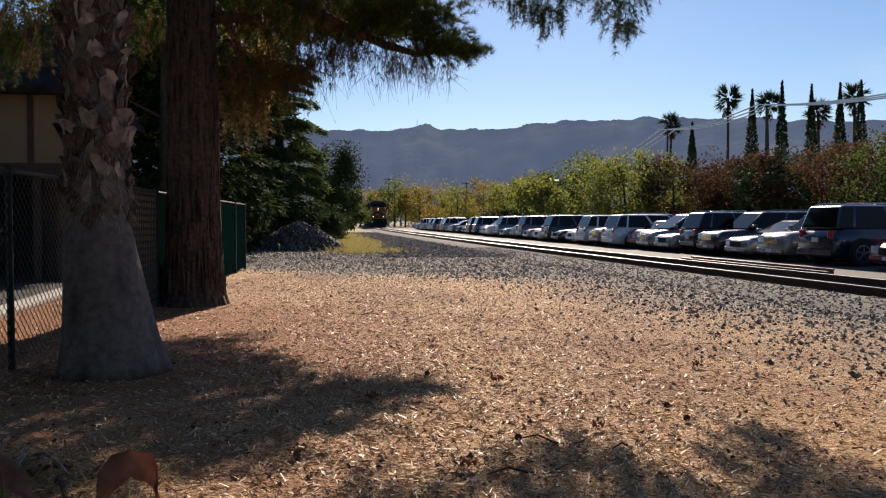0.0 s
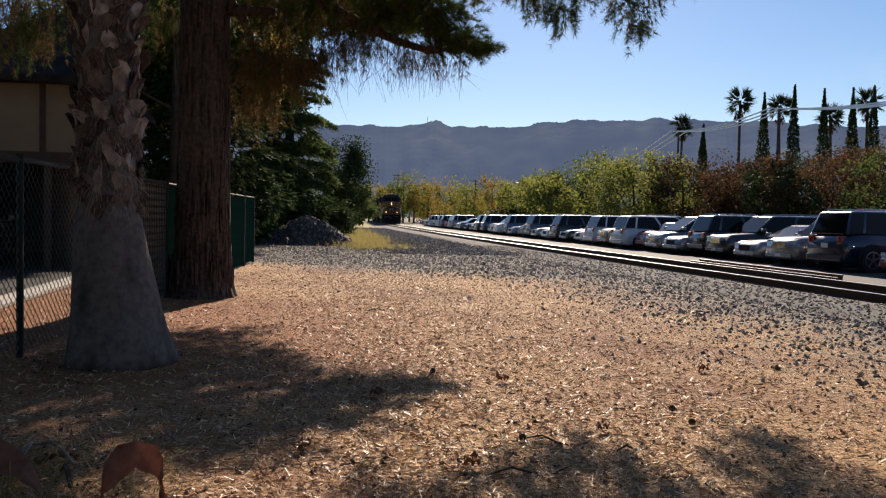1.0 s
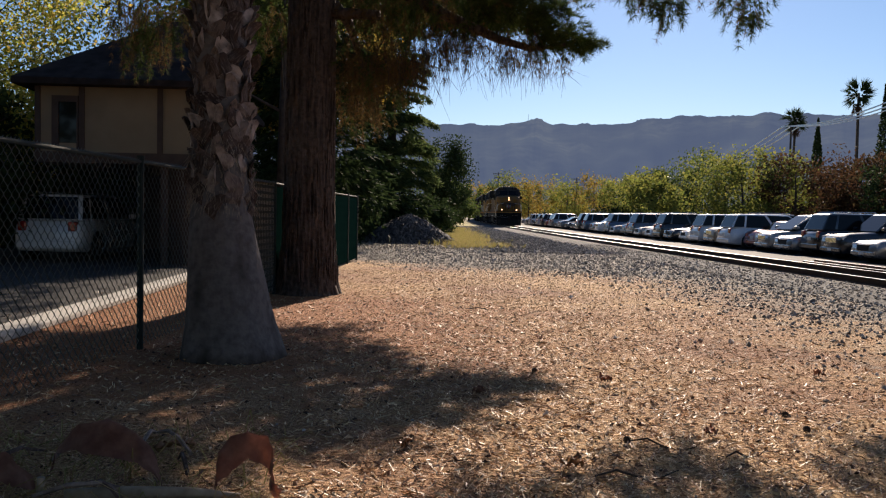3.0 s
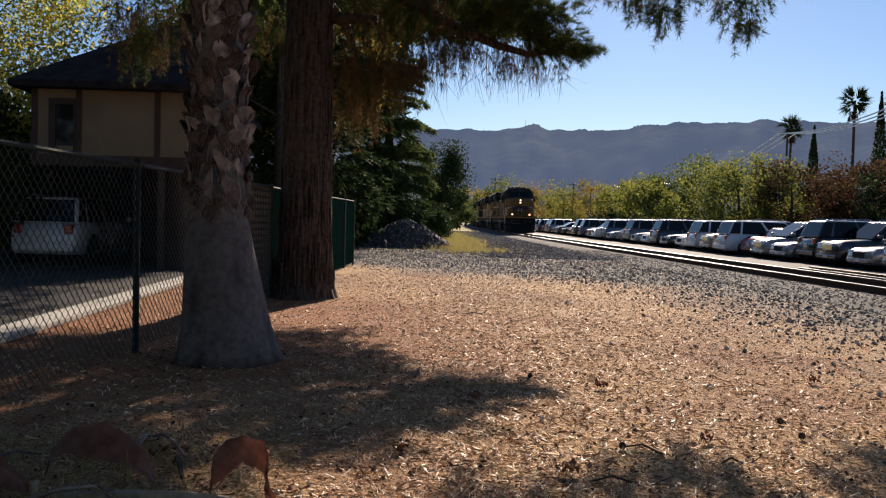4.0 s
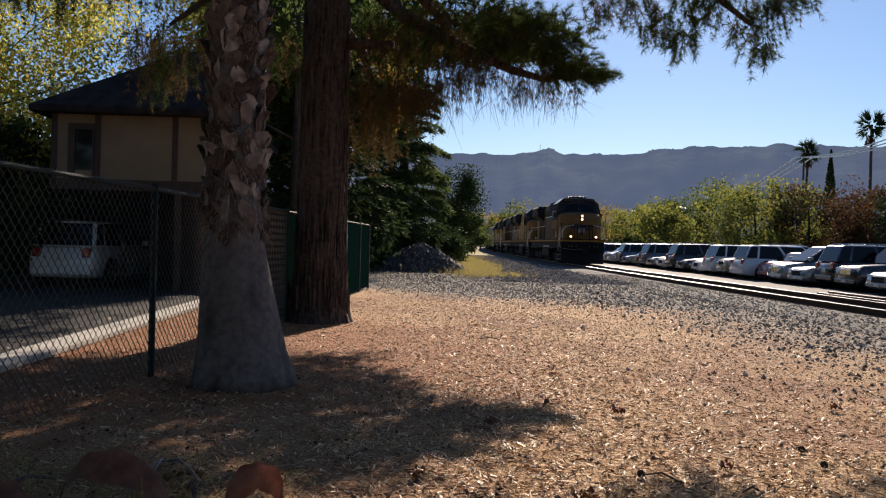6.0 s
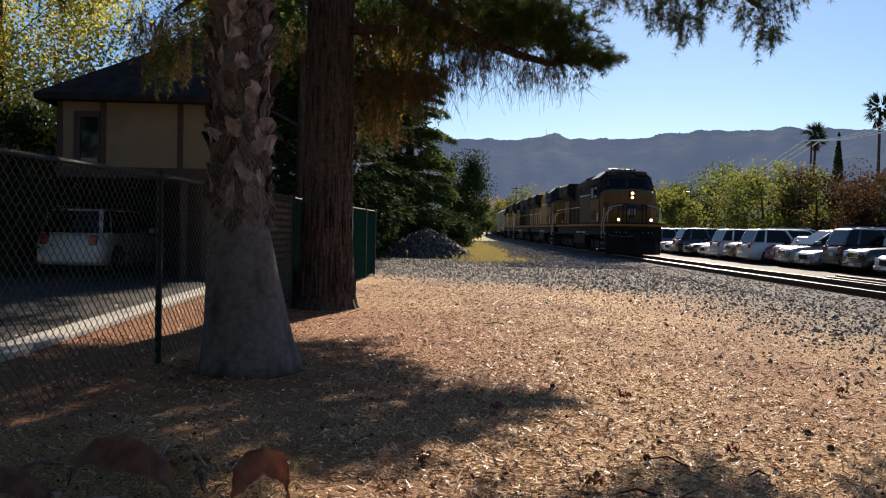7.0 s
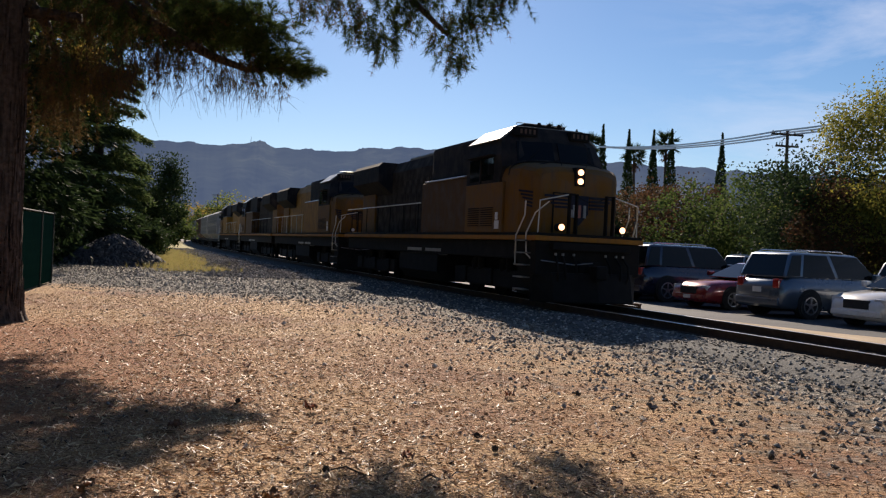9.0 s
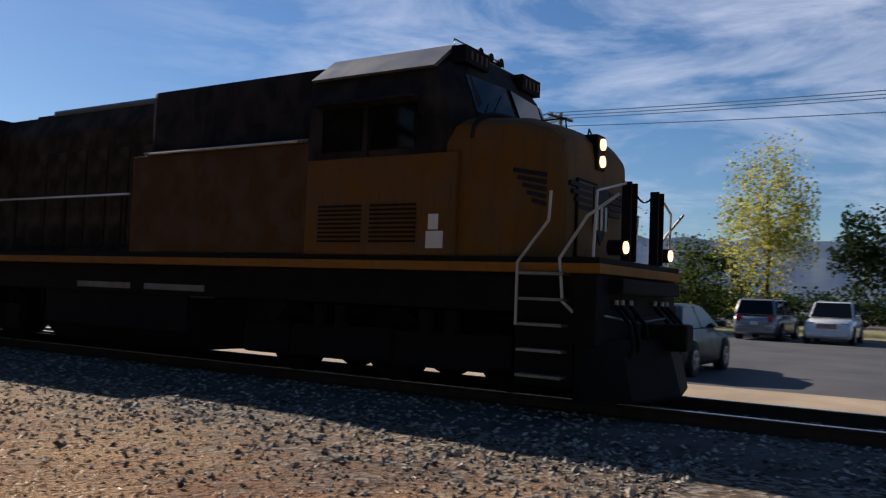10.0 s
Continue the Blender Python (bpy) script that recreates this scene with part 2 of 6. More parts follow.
TIE = mottled("weathered_tie_wood", (0.05, 0.04, 0.033), (0.12, 0.1, 0.085), 3, 0.9, 0, 0.6, 0.01)
PALM_BARK = bark_material("palm_trunk_bark", (0.07, 0.058, 0.052), (0.16, 0.138, 0.128), 5, 1.4, 0.02)
PALM_BOOT = boot_material()
PINE_BARK = bark_material("furrowed_pine_bark", (0.018, 0.014, 0.012), (0.1, 0.077, 0.064), 14.0, 1.5, 0.05)
NEEDLES = leafy("pine_needles", [(0.03, 0.05, 0.015), (0.055, 0.085, 0.022), (0.09, 0.12, 0.035)], 0.35)
DRY_NEEDLES = leafy("dry_pine_needles", [(0.10, 0.06, 0.025), (0.17, 0.10, 0.04), (0.09, 0.09, 0.03)], 0.4)
YELLOW_LEAF = leafy("yellow_autumn_leaves", [(0.4, 0.36, 0.06), (0.6, 0.52, 0.12), (0.2, 0.26, 0.06), (0.34, 0.4, 0.1), (0.5, 0.32, 0.07)], 0.7)
GOLD_LEAF = leafy("golden_autumn_leaves", [(0.3, 0.2, 0.03), (0.36, 0.27, 0.06), (0.16, 0.17, 0.05), (0.32, 0.15, 0.03)], 0.45)
GREEN_LEAF = leafy("green_leaves", [(0.038, 0.06, 0.019), (0.066, 0.095, 0.026), (0.1, 0.13, 0.035)], 0.5)
LIGHT_LEAF = leafy("light_green_leaves", [(0.11, 0.145, 0.032), (0.18, 0.2, 0.045), (0.25, 0.23, 0.055)], 0.54)
DARK_LEAF = leafy("dark_green_leaves", [(0.018, 0.032, 0.012), (0.03, 0.05, 0.018), (0.05, 0.075, 0.028)], 0.3)
OLIVE_LEAF = leafy("olive_autumn_leaves", [(0.09, 0.11, 0.022), (0.18, 0.18, 0.036), (0.3, 0.25, 0.045), (0.13, 0.15, 0.032)], 0.58)
RUSSET_LEAF = leafy("russet_leaves", [(0.05, 0.03, 0.018), (0.10, 0.05, 0.026), (0.055, 0.05, 0.022)], 0.4)
SPRAY_LEAF = leafy("sunlit_conifer_sprays", [(0.035, 0.06, 0.022), (0.075, 0.11, 0.036), (0.14, 0.17, 0.06)], 0.5)
TWIG = mottled("dark_twig_bark", (0.03, 0.022, 0.016), (0.08, 0.06, 0.045), 6, 0.9, 0, 0.5, 0.01)
HILL = hill_material()
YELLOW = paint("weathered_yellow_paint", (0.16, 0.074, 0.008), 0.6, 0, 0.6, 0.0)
SILL_YELLOW = paint("bright_sill_paint", (0.3, 0.13, 0.012), 0.6, 0, 0.4, 0.0)
GREY_ROOF = paint("grey_roof_paint", (0.14, 0.145, 0.15), 0.38, 0, 0.35, 0.2)
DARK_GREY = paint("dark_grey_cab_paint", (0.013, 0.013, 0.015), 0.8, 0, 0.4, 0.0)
BLACK_STEEL = mottled("grimy_black_steel", (0.005, 0.005, 0.005), (0.014, 0.013, 0.012), 3, 0.85, 0.0, 0.3, 0.005, 40, 0.25)
STEEL = mottled("dull_bare_steel", (0.2, 0.2, 0.2), (0.35, 0.34, 0.33), 6, 0.45, 0.7, 0.1, 0.002)
# near-black hood tone: grime plus the shade over its recessed doors
DARK_DOORS = paint("shaded_sooty_hood_paint", (0.02, 0.013, 0.007), 0.85, 0, 0.6, 0.0)
BROWN_YELLOW = paint("dark_brown_yellow_paint", (0.085, 0.038, 0.007), 0.65, 0, 0.7, 0.0)
CLEAN_YELLOW = paint("cleaner_yellow_paint", (0.3, 0.15, 0.018), 0.6, 0, 0.5, 0.0)
RED_TRIM = paint("red_stripe_paint", (0.3, 0.03, 0.02), 0.4)
BLUE_TRIM = paint("dark_blue_paint", (0.008, 0.012, 0.03), 0.6, 0, 0.3, 0.0)
WHITE_PAINT = paint("white_paint", (0.75, 0.75, 0.73), 0.4, 0, 0.15)
HANDRAIL = paint("pale_handrail_paint", (0.6, 0.58, 0.52), 0.35, 0, 0.2)
HOPPER = paint("pale_grey_hopper_paint", (0.34, 0.33, 0.31), 0.6, 0, 0.5, 0.0)
BROWN_CAR = paint("brown_freight_paint", (0.12, 0.07, 0.05), 0.6, 0, 0.5, 0.0)
LAMP = glow("lit_headlamp", (1.0, 0.47, 0.2), 2.4)
GALV = mottled("galvanised_wire", (0.16, 0.18, 0.17), (0.3, 0.32, 0.3), 10, 0.35, 0.8, 0.1, 0.001)
GREEN_POST = mottled("dark_green_post", (0.01, 0.02, 0.017), (0.016, 0.03, 0.025), 5, 0.8, 0.0, 0.1, 0.002)
GREEN_SLAT = mottled("green_privacy_slat", (0.003, 0.013, 0.012), (0.005, 0.02, 0.018), 4, 0.95, 0, 0.1, 0.002, 40, 0.0)
STUCCO = mottled("tan_stucco", (0.23, 0.18, 0.115), (0.32, 0.255, 0.165), 1.2, 0.9, 0, 0.4, 0.008, 60)
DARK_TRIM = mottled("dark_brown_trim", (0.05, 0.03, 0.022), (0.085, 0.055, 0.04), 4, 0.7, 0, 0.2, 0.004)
SHINGLE = mottled("dark_roof_shingle", (0.03, 0.026, 0.025), (0.06, 0.052, 0.05), 3, 0.95, 0, 0.6, 0.015, 25, 0.0)
CAR_GLASS, _nt, _p = base("tinted_car_glass", 0.05, 0, 0.2)
_p.inputs["Base Color"].default_value = (0.006, 0.007, 0.008, 1)
TYRE = mottled("tyre_rubber", (0.012, 0.012, 0.012), (0.03, 0.029, 0.028), 8, 0.85, 0, 0.2, 0.003)
ALLOY = mottled("alloy_rim", (0.35, 0.35, 0.36), (0.55, 0.55, 0.56), 6, 0.3, 0.8, 0.05, 0.001)
TAIL_RED = paint("red_lamp_lens", (0.35, 0.015, 0.012), 0.12, 0, 0.05, 0.8)
HEAD_CLEAR = paint("clear_lamp_lens", (0.55, 0.56, 0.58), 0.08, 0, 0.05, 0.8)
CHROME = mottled("chrome", (0.6, 0.6, 0.6), (0.75, 0.75, 0.75), 6, 0.12, 1.0, 0, 0)
WOOD_POLE = mottled("weathered_pole_wood", (0.06, 0.045, 0.035), (0.12, 0.09, 0.07), 2, 0.9, 0, 0.4, 0.01)
WIRE = mottled("bright_power_wire", (0.7, 0.7, 0.7), (0.85, 0.85, 0.83), 4, 0.3, 0.3, 0, 0)


def island_stone(name, tones, rough=0.9):
    m, nt, p = base(name, rough, 0, 0.3 if rough > 0.5 else 0.6)
    g = nt.nodes.new("ShaderNodeNewGeometry")
    k = len(tones)
    c = ramp(nt, g.outputs["Random Per Island"], [(i / (k - 1), t) for i, t in enumerate(tones)])
    n = tex(nt, "ShaderNodeTexNoise", 45, 4)
    nt.links.new(mixc(nt, ramp(nt, n.outputs["Fac"], [(0.4, (0, 0, 0)), (0.8, (0.5, 0.5, 0.5))]), c, (0.1, 0.075, 0.06)), p.inputs["Base Color"])
    bumped(nt, n.outputs["Fac"], 0.5, 0.008)
    return m


STONE = island_stone("grey_ballast_stone", [(0.08, 0.075, 0.07), (0.2, 0.185, 0.165), (0.36, 0.32, 0.28), (0.68, 0.61, 0.53)])
DARK_STONE = island_stone("dark_heap_stone", [(0.02, 0.021, 0.024), (0.06, 0.06, 0.063), (0.17, 0.17, 0.165)])
CHIP = island_stone("dry_wood_chip", [(0.09, 0.038, 0.018), (0.38, 0.2, 0.092), (0.64, 0.42, 0.2), (0.9, 0.7, 0.42)], 0.48)
CLOD = island_stone("dark_bark_mulch_bit", [(0.035, 0.018, 0.012), (0.09, 0.045, 0.028), (0.2, 0.11, 0.07), (0.34, 0.22, 0.14)])
DEAD_LEAF = mottled("curled_dead_leaf", (0.2, 0.085, 0.055), (0.42, 0.22, 0.15), 12, 0.6, 0, 0.5, 0.006)
DRY_SHEATH = mottled("pale_dry_stalk", (0.22, 0.16, 0.1), (0.45, 0.36, 0.25), 14, 0.7, 0, 0.4, 0.003)
DRY_GRASS = leafy("dry_grass_blades", [(0.26, 0.21, 0.08), (0.46, 0.37, 0.16), (0.2, 0.23, 0.06)], 0.4)


# ---- mesh helpers ----
def part(name, bm, material, parent=None, label="", smooth=False):
    me = bpy.data.meshes.new(name)
    bm.to_mesh(me)
    bm.free()
    me.materials.append(material)
    if smooth:
        me.shade_smooth()
    ob = new(name, me)
    if parent is not None:
        ob.parent = parent
    return tagged(ob, label) if label else ob


def raw(name, verts, faces, material, parent=None, smooth=False):
    me = bpy.data.meshes.new(name)
    me.from_pydata(verts if isinstance(verts, list) else verts.tolist(), [], faces if isinstance(faces, list) else faces.tolist())
    me.materials.append(material)
    if smooth:
        me.shade_smooth()
    ob = new(name, me)
    if parent is not None:
        ob.parent = parent
    return ob


def thing(name, m, label, category, group="", kind=""):
    ob = new(name)
    ob.matrix_basis = m
    return tagged(ob, label, category, group, kind)


def box(bm, x0, x1, y0, y1, z0, z1, bevel=0.0):
    geom = bmesh.ops.create_cube(bm, size=1)["verts"]
    for v in geom:
        v.co = Vector(((x0 + x1) / 2 + v.co.x * (x1 - x0), (y0 + y1) / 2 + v.co.y * (y1 - y0), (z0 + z1) / 2 + v.co.z * (z1 - z0)))
    if bevel:
        es = {e for v in geom for e in v.link_edges}
        bmesh.ops.bevel(bm, geom=list(es), offset=bevel, segments=2, affect="EDGES", profile=0.6)
    return bm


def boxed(*a, bevel=0.0):
    return box(bmesh.new(), *a, bevel=bevel)


def loft(rings, cap=True, bm=None):
    """A skin over rings of equally many points."""
    bm = bm or bmesh.new()
    vs = [[bm.verts.new(p) for p in r] for r in rings]
    n = len(vs[0])
    for a, b in zip(vs, vs[1:]):
        for i in range(n):
            bm.faces.new((a[i], a[(i + 1) % n], b[(i + 1) % n], b[i]))
    if cap:
        bm.faces.new(vs[0][::-1])
        bm.faces.new(vs[-1])
    bmesh.ops.recalc_face_normals(bm, faces=bm.faces[:])
    return bm


def tube(points, radius, sides=6, bm=None):
    """A round bar along points; radius may be one number or one a point."""
    bm = bm or bmesh.new()
    pts = [Vector(p) for p in points]
    rad = [float(q) for q in (radius if isinstance(radius, (list, tuple)) else [radius] * len(pts))]
    rings = []
    for i, p in enumerate(pts):
        d = (pts[min(i + 1, len(pts) - 1)] - pts[max(i - 1, 0)]).normalized()
        a = d.orthogonal().normalized() if i == 0 else (prev - d * prev.dot(d)).normalized()
        prev = a
        b = d.cross(a)
        rings.append([p + rad[i] * (math.cos(t) * a + math.sin(t) * b) for t in (2 * math.pi * k / sides for k in range(sides))])
    return loft(rings, True, bm)


def drum(axis, c, r, half, sides=20, bm=None):
    """A short cylinder at c along axis 'x', 'y' or 'z'."""
    d = Vector({"x": (1, 0, 0), "y": (0, 1, 0), "z": (0, 0, 1)}[axis])
    c = Vector(c)
    return tube([c - d * half, c + d * half], r, sides, bm)


def sheet(bm, corners):
    bm.faces.new([bm.verts.new(c) for c in corners])
    return bm


def prism(profile, x0, x1):
    """A side outline in (y, z), given thickness from x0 to x1."""
    return loft([[(x0, y, z) for y, z in profile], [(x1, y, z) for y, z in profile]])


def curve_x(y):
    """Sideways drift of the gently curving track."""
    return max(y, 0.0) ** 2 / (2 * 2430.0)


TRACK_X = 11.35


def along_track(section, y0, y1, step, name, material, parent=None):
    """Sweep a closed cross-section (x from the centre line, z) along the track."""
    ys = list(np.arange(y0, y1 + 0.01, step))
    rings = [[(TRACK_X + curve_x(y) + x, y, z) for x, z in section] for y in ys]
    return part(name, loft(rings), material, parent)


def leaf_mesh(name, pts, size, material, parent, rng, droop=0.0, aspect=0.6):
    """Small rhombic leaves at pts, turned at random."""
    n = len(pts)
    a = rng.normal(size=(n, 3))
    a[:, 2] -= droop
    a /= np.linalg.norm(a, axis=1)[:, None]
    b = np.cross(a, rng.normal(size=(n, 3)))
    b /= np.linalg.norm(b, axis=1)[:, None]
    s = size * rng.uniform(0.6, 1.35, (n, 1))
    v = np.empty((n, 4, 3))
    v[:, 0], v[:, 1], v[:, 2], v[:, 3] = pts - a * s * 0.5, pts + b * s * aspect * 0.5, pts + a * s * 0.5, pts - b * s * aspect * 0.5
    return raw(name, v.reshape(-1, 3), np.arange(4 * n).reshape(-1, 4), material, parent)


def needle_mesh(name, pts, dirs, count, length, width, material, parent, rng, spread=0.8):
    """Tufts of thin needles at pts, pointing roughly along dirs."""
    n = len(pts)
    p = np.repeat(pts, count, axis=0)
    d = np.repeat(dirs, count, axis=0) + rng.normal(size=(n * count, 3)) * spread
    d /= np.linalg.norm(d, axis=1)[:, None]
    w = np.cross(d, rng.normal(size=d.shape))
    w /= np.linalg.norm(w, axis=1)[:, None]
    le = length * rng.uniform(0.6, 1.2, (n * count, 1))
    v = np.empty((n * count, 3, 3))
    v[:, 0], v[:, 1], v[:, 2] = p + w * width / 2, p - w * width / 2, p + d * le
    return raw(name, v.reshape(-1, 3), np.arange(3 * n * count).reshape(-1, 3), material, parent)


def strand_mesh(name, lines, r, material, parent):
    """Thin three-sided twigs along polylines of three points, tapering to the tip."""
    p = np.array(lines)
    n = len(p)
    rad = np.array([r, r * .75, r * .35])
    o = np.array([(1, 0, 0), (-.5, .87, 0), (-.5, -.87, .3)])
    v = p[:, :, None, :] + rad[None, :, None, None] * o[None, None]
    f = np.array([(a * 3 + k, a * 3 + (k + 1) % 3, a * 3 + 3 + (k + 1) % 3, a * 3 + 3 + k) for a in range(2) for k in range(3)])
    return raw(name, v.reshape(-1, 3), (f[None] + 9 * np.arange(n)[:, None, None]).reshape(-1, 4), material, parent)


def pebble_mesh(name, pts, sizes, material, rng, flat=0.5, parent=None):
    """Angular stones: a squashed, jittered octahedron each."""
    o = np.array([(1, 0, 0), (0, 1, 0), (-1, 0, 0), (0, -1, 0), (0.2, 0.1, 1), (0, 0, -0.8)], float)
    f = np.array([(0, 1, 4), (1, 2, 4), (2, 3, 4), (3, 0, 4), (1, 0, 5), (2, 1, 5), (3, 2, 5), (0, 3, 5)])
    n = len(pts)
    v = np.repeat(o[None], n, 0) * rng.uniform(0.6, 1.3, (n, 6, 3))
    ang = rng.uniform(0, 2 * np.pi, n)
    c, s = np.cos(ang)[:, None], np.sin(ang)[:, None]
    x, y = v[:, :, 0] * c - v[:, :, 1] * s, v[:, :, 0] * s + v[:, :, 1] * c
    tx, ty = rng.normal(size=(n, 1)) * 0.5, rng.normal(size=(n, 1)) * 0.5
    z = v[:, :, 2] * flat + x * tx * 0.5 + y * ty * 0.5
    v = np.stack([x, y, z], 2) * sizes[:, None, None] * 0.5 + pts[:, None, :]
    return raw(name, v.reshape(-1, 3), (f[None] + 6 * np.arange(n)[:, None, None]).reshape(-1, 3), material, parent)


def clumped(rng, n, centre, radii, clumps, tight=0.22, hollow=0.35):
    """Points gathered in clumps towards the outside of an ellipsoid."""
    c = rng.normal(size=(clumps, 3))
    c /= np.linalg.norm(c, axis=1)[:, None]
    c *= (hollow + (1 - hollow) * rng.uniform(0, 1, (clumps, 1)) ** 0.6)
    k = rng.integers(0, clumps, n)
    q = c[k] + np.clip(rng.normal(size=(n, 3)), -1.7, 1.7) * tight * rng.uniform(0.6, 1.3, (clumps, 1))[k]
    return q * np.array(radii) + np.array(centre)


# ---- ground, track, lot ----
def ground():
    xs = sorted({*np.linspace(-60, 60, 41), *(-4000, -2000, -1000, -500, -250, -120, 120, 250, 500, 1000, 2000, 4000)})
    ys = sorted({*np.linspace(-30, 90, 41), *(-2000, -800, -300, -100, 130, 200, 300, 500, 1000, 2000, 4000)})
    verts = [(x, y, 0.0) for y in ys for x in xs]
    n = len(xs)
    faces = [(j * n + i, j * n + i + 1, (j + 1) * n + i + 1, (j + 1) * n + i) for j in range(len(ys) - 1) for i in range(n - 1)]
    tagged(raw("ground", verts, faces, GROUND), "dry wood-chip mulch fading into grey gravel", "ground", kind="structure")


def flat(name, corners, z, material, label, category):
    return tagged(part(name, sheet(bmesh.new(), [(x, y, z) for x, y in corners]), material), label, category, kind="structure")


ground()
flat("parking_lot", [(14.0, -60), (70, -60), (70, 150), (18.2, 150), (15.4, 100), (14.0, 60), (13.7, 20)], 0.012, ASPHALT, "worn grey asphalt parking lot", "pavement")
flat("dirt_strip", [(13.0, -60), (16.6, -60), (16.5, 2), (16.3, 6), (16.5, 9.5), (15.9, 12.5), (15.2, 14), (14.5, 17), (14.1, 23), (13.9, 40), (14.1, 60), (15.4, 100), (18.3, 150), (17.6, 150), (14.9, 100), (13.6, 60), (13.0, 30)], 0.016, DIRT, "sunlit bare dirt strip beside the track", "ground")
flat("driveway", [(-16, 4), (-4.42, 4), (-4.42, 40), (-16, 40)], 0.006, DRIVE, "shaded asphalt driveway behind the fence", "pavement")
tagged(part("driveway_kerb", boxed(-4.42, -3.98, 3.5, 24, 0, 0.08, bevel=0.02), CONCRETE), "pale sunlit concrete kerb along the driveway", "kerb", kind="structure")


def ballast():
    sec = [(-2.75, -0.02), (-2.1, 0.055), (-1.3, 0.085), (1.3, 0.085), (2.0, 0.05), (2.6, -0.02)]
    tagged(along_track(sec, -60, 420, 6, "ballast", BALLAST), "grey crushed-stone track ballast", "ballast", kind="structure")


ballast()


def rail(x, y0, y1, name="rail", z=0.08, label="worn steel rail with a polished head"):
    r = thing(name, pose(0, 0, 0), label, "rail")
    foot = [(x - .07, z), (x + .07, z), (x + .07, z + .015), (x + .012, z + .03), (x + .012, z + .13), (x + .035, z + .14), (x + .035, z + .165), (x - .035, z + .165), (x - .035, z + .14), (x - .012, z + .13), (x - .012, z + .03), (x - .07, z + .015)]
    along_track(foot, y0, y1, 4, "web", RAIL_RUST, r)
    head = [(x - .03, z + .1655), (x + .03, z + .1655), (x + .03, z + .172), (x - .03, z + .172)]
    along_track(head, y0, y1, 4, "rail_head", RAIL_TOP, r)


rail(-0.7525, -60, 400)
rail(0.7525, -60, 400)
rail(13.3 - TRACK_X, 18.6, 27.0, "spare_rail", 0.02, "spare rail lying on the dirt")
rail(14.15 - TRACK_X, 19.6, 29.0, "spare_rail", 0.02, "spare rail lying on the dirt")


def ties():
    me_bm = boxed(-1.3, 1.3, -0.11, 0.11, -0.08, 0.075, bevel=0.012)
    first = part("railroad_tie", me_bm, TIE)
    tagged(first, "weathered dark timber railroad tie in ballast", "railroad tie", "ties under the rails")
    y = -12.0
    first.matrix_basis = pose(TRACK_X, y, 0.012)
    rng = random.Random(4)
    while y < 95:
        y += 0.55
        copy_thing(first, pose(TRACK_X + curve_x(y) + rng.uniform(-.04, .04), y, 0.012, 0, 0, rng.uniform(-1, 1)))


ties()


def hills():
    """A long wooded ridge several kilometres off, rising to the right of the track's line."""
    rng = np.random.default_rng(5)
    ph = rng.uniform(0, 6.28, 12)

    def crest(b):
        e = 6.1 + 0.62 * math.exp(-((b - 25) / 9) ** 2) + 0.25 * math.exp(-((b - 8.6) / 1.6) ** 2) + 0.22 * math.exp(-((b - 19) / 2.2) ** 2)
        e -= 1.9 / (1 + math.exp(-(b - 52) / 7)) + 0.35 / (1 + math.exp((b + 4) / 3))
        for k in range(6):
            e += 0.055 / (1 + 0.35 * k) * math.sin(b * (0.9 + 0.83 * k) + ph[k])
        e += 0.03 * noise.noise((b * 7.0, 0, 0)) + 0.025 * noise.noise((b * 17.0, 3, 0))
        # the ragged tops of the woods along the crest
        e += 0.2 * max(0.0, noise.noise((b * 0.9, 8, 0)) + .28) * (.45 + abs(noise.noise((b * 9.0, 5, 0))) + .5 * noise.noise((b * 30.0, 7, 0)))
        return e
    rows, cols = 26, 1300
    verts = []
    for j in range(rows):
        f = j / (rows - 1)
        for i in range(cols):
            b = -45 + 150 * i / (cols - 1)
            top = 2600 * math.tan(radians(crest(b)))
            d = 1500 + 1100 * f
            spur = 0.16 * noise.noise((b * 0.22, f * 2.2, 1.0)) + 0.07 * noise.noise((b * 0.7, f * 5, 4.0))
            h = top * min(1.0, max(0.0, f ** 1.25 + spur * math.sin(math.pi * f))) * (d / 2600) ** 0.5 if f < 1 else top
            verts.append((d * math.sin(radians(b)), d * math.cos(radians(b)), h - 2))
    faces = [(j * cols + i, j * cols + i + 1, (j + 1) * cols + i + 1, (j + 1) * cols + i) for j in range(rows - 1) for i in range(cols - 1)]
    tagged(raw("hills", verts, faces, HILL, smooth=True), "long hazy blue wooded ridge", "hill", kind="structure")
    mast = thing("radio_mast", pose(2590 * math.sin(radians(8.7)), 2590 * math.cos(radians(8.7)), 276), "thin lattice mast on the ridge", "mast")
    bm = bmesh.new()
    for dx in (-1.2, 1.2):
        tube([(dx, 0, 0), (0, 0, 34)], 0.35, 4, bm)
    part("mast_frame", bm, STEEL, mast)


hills()


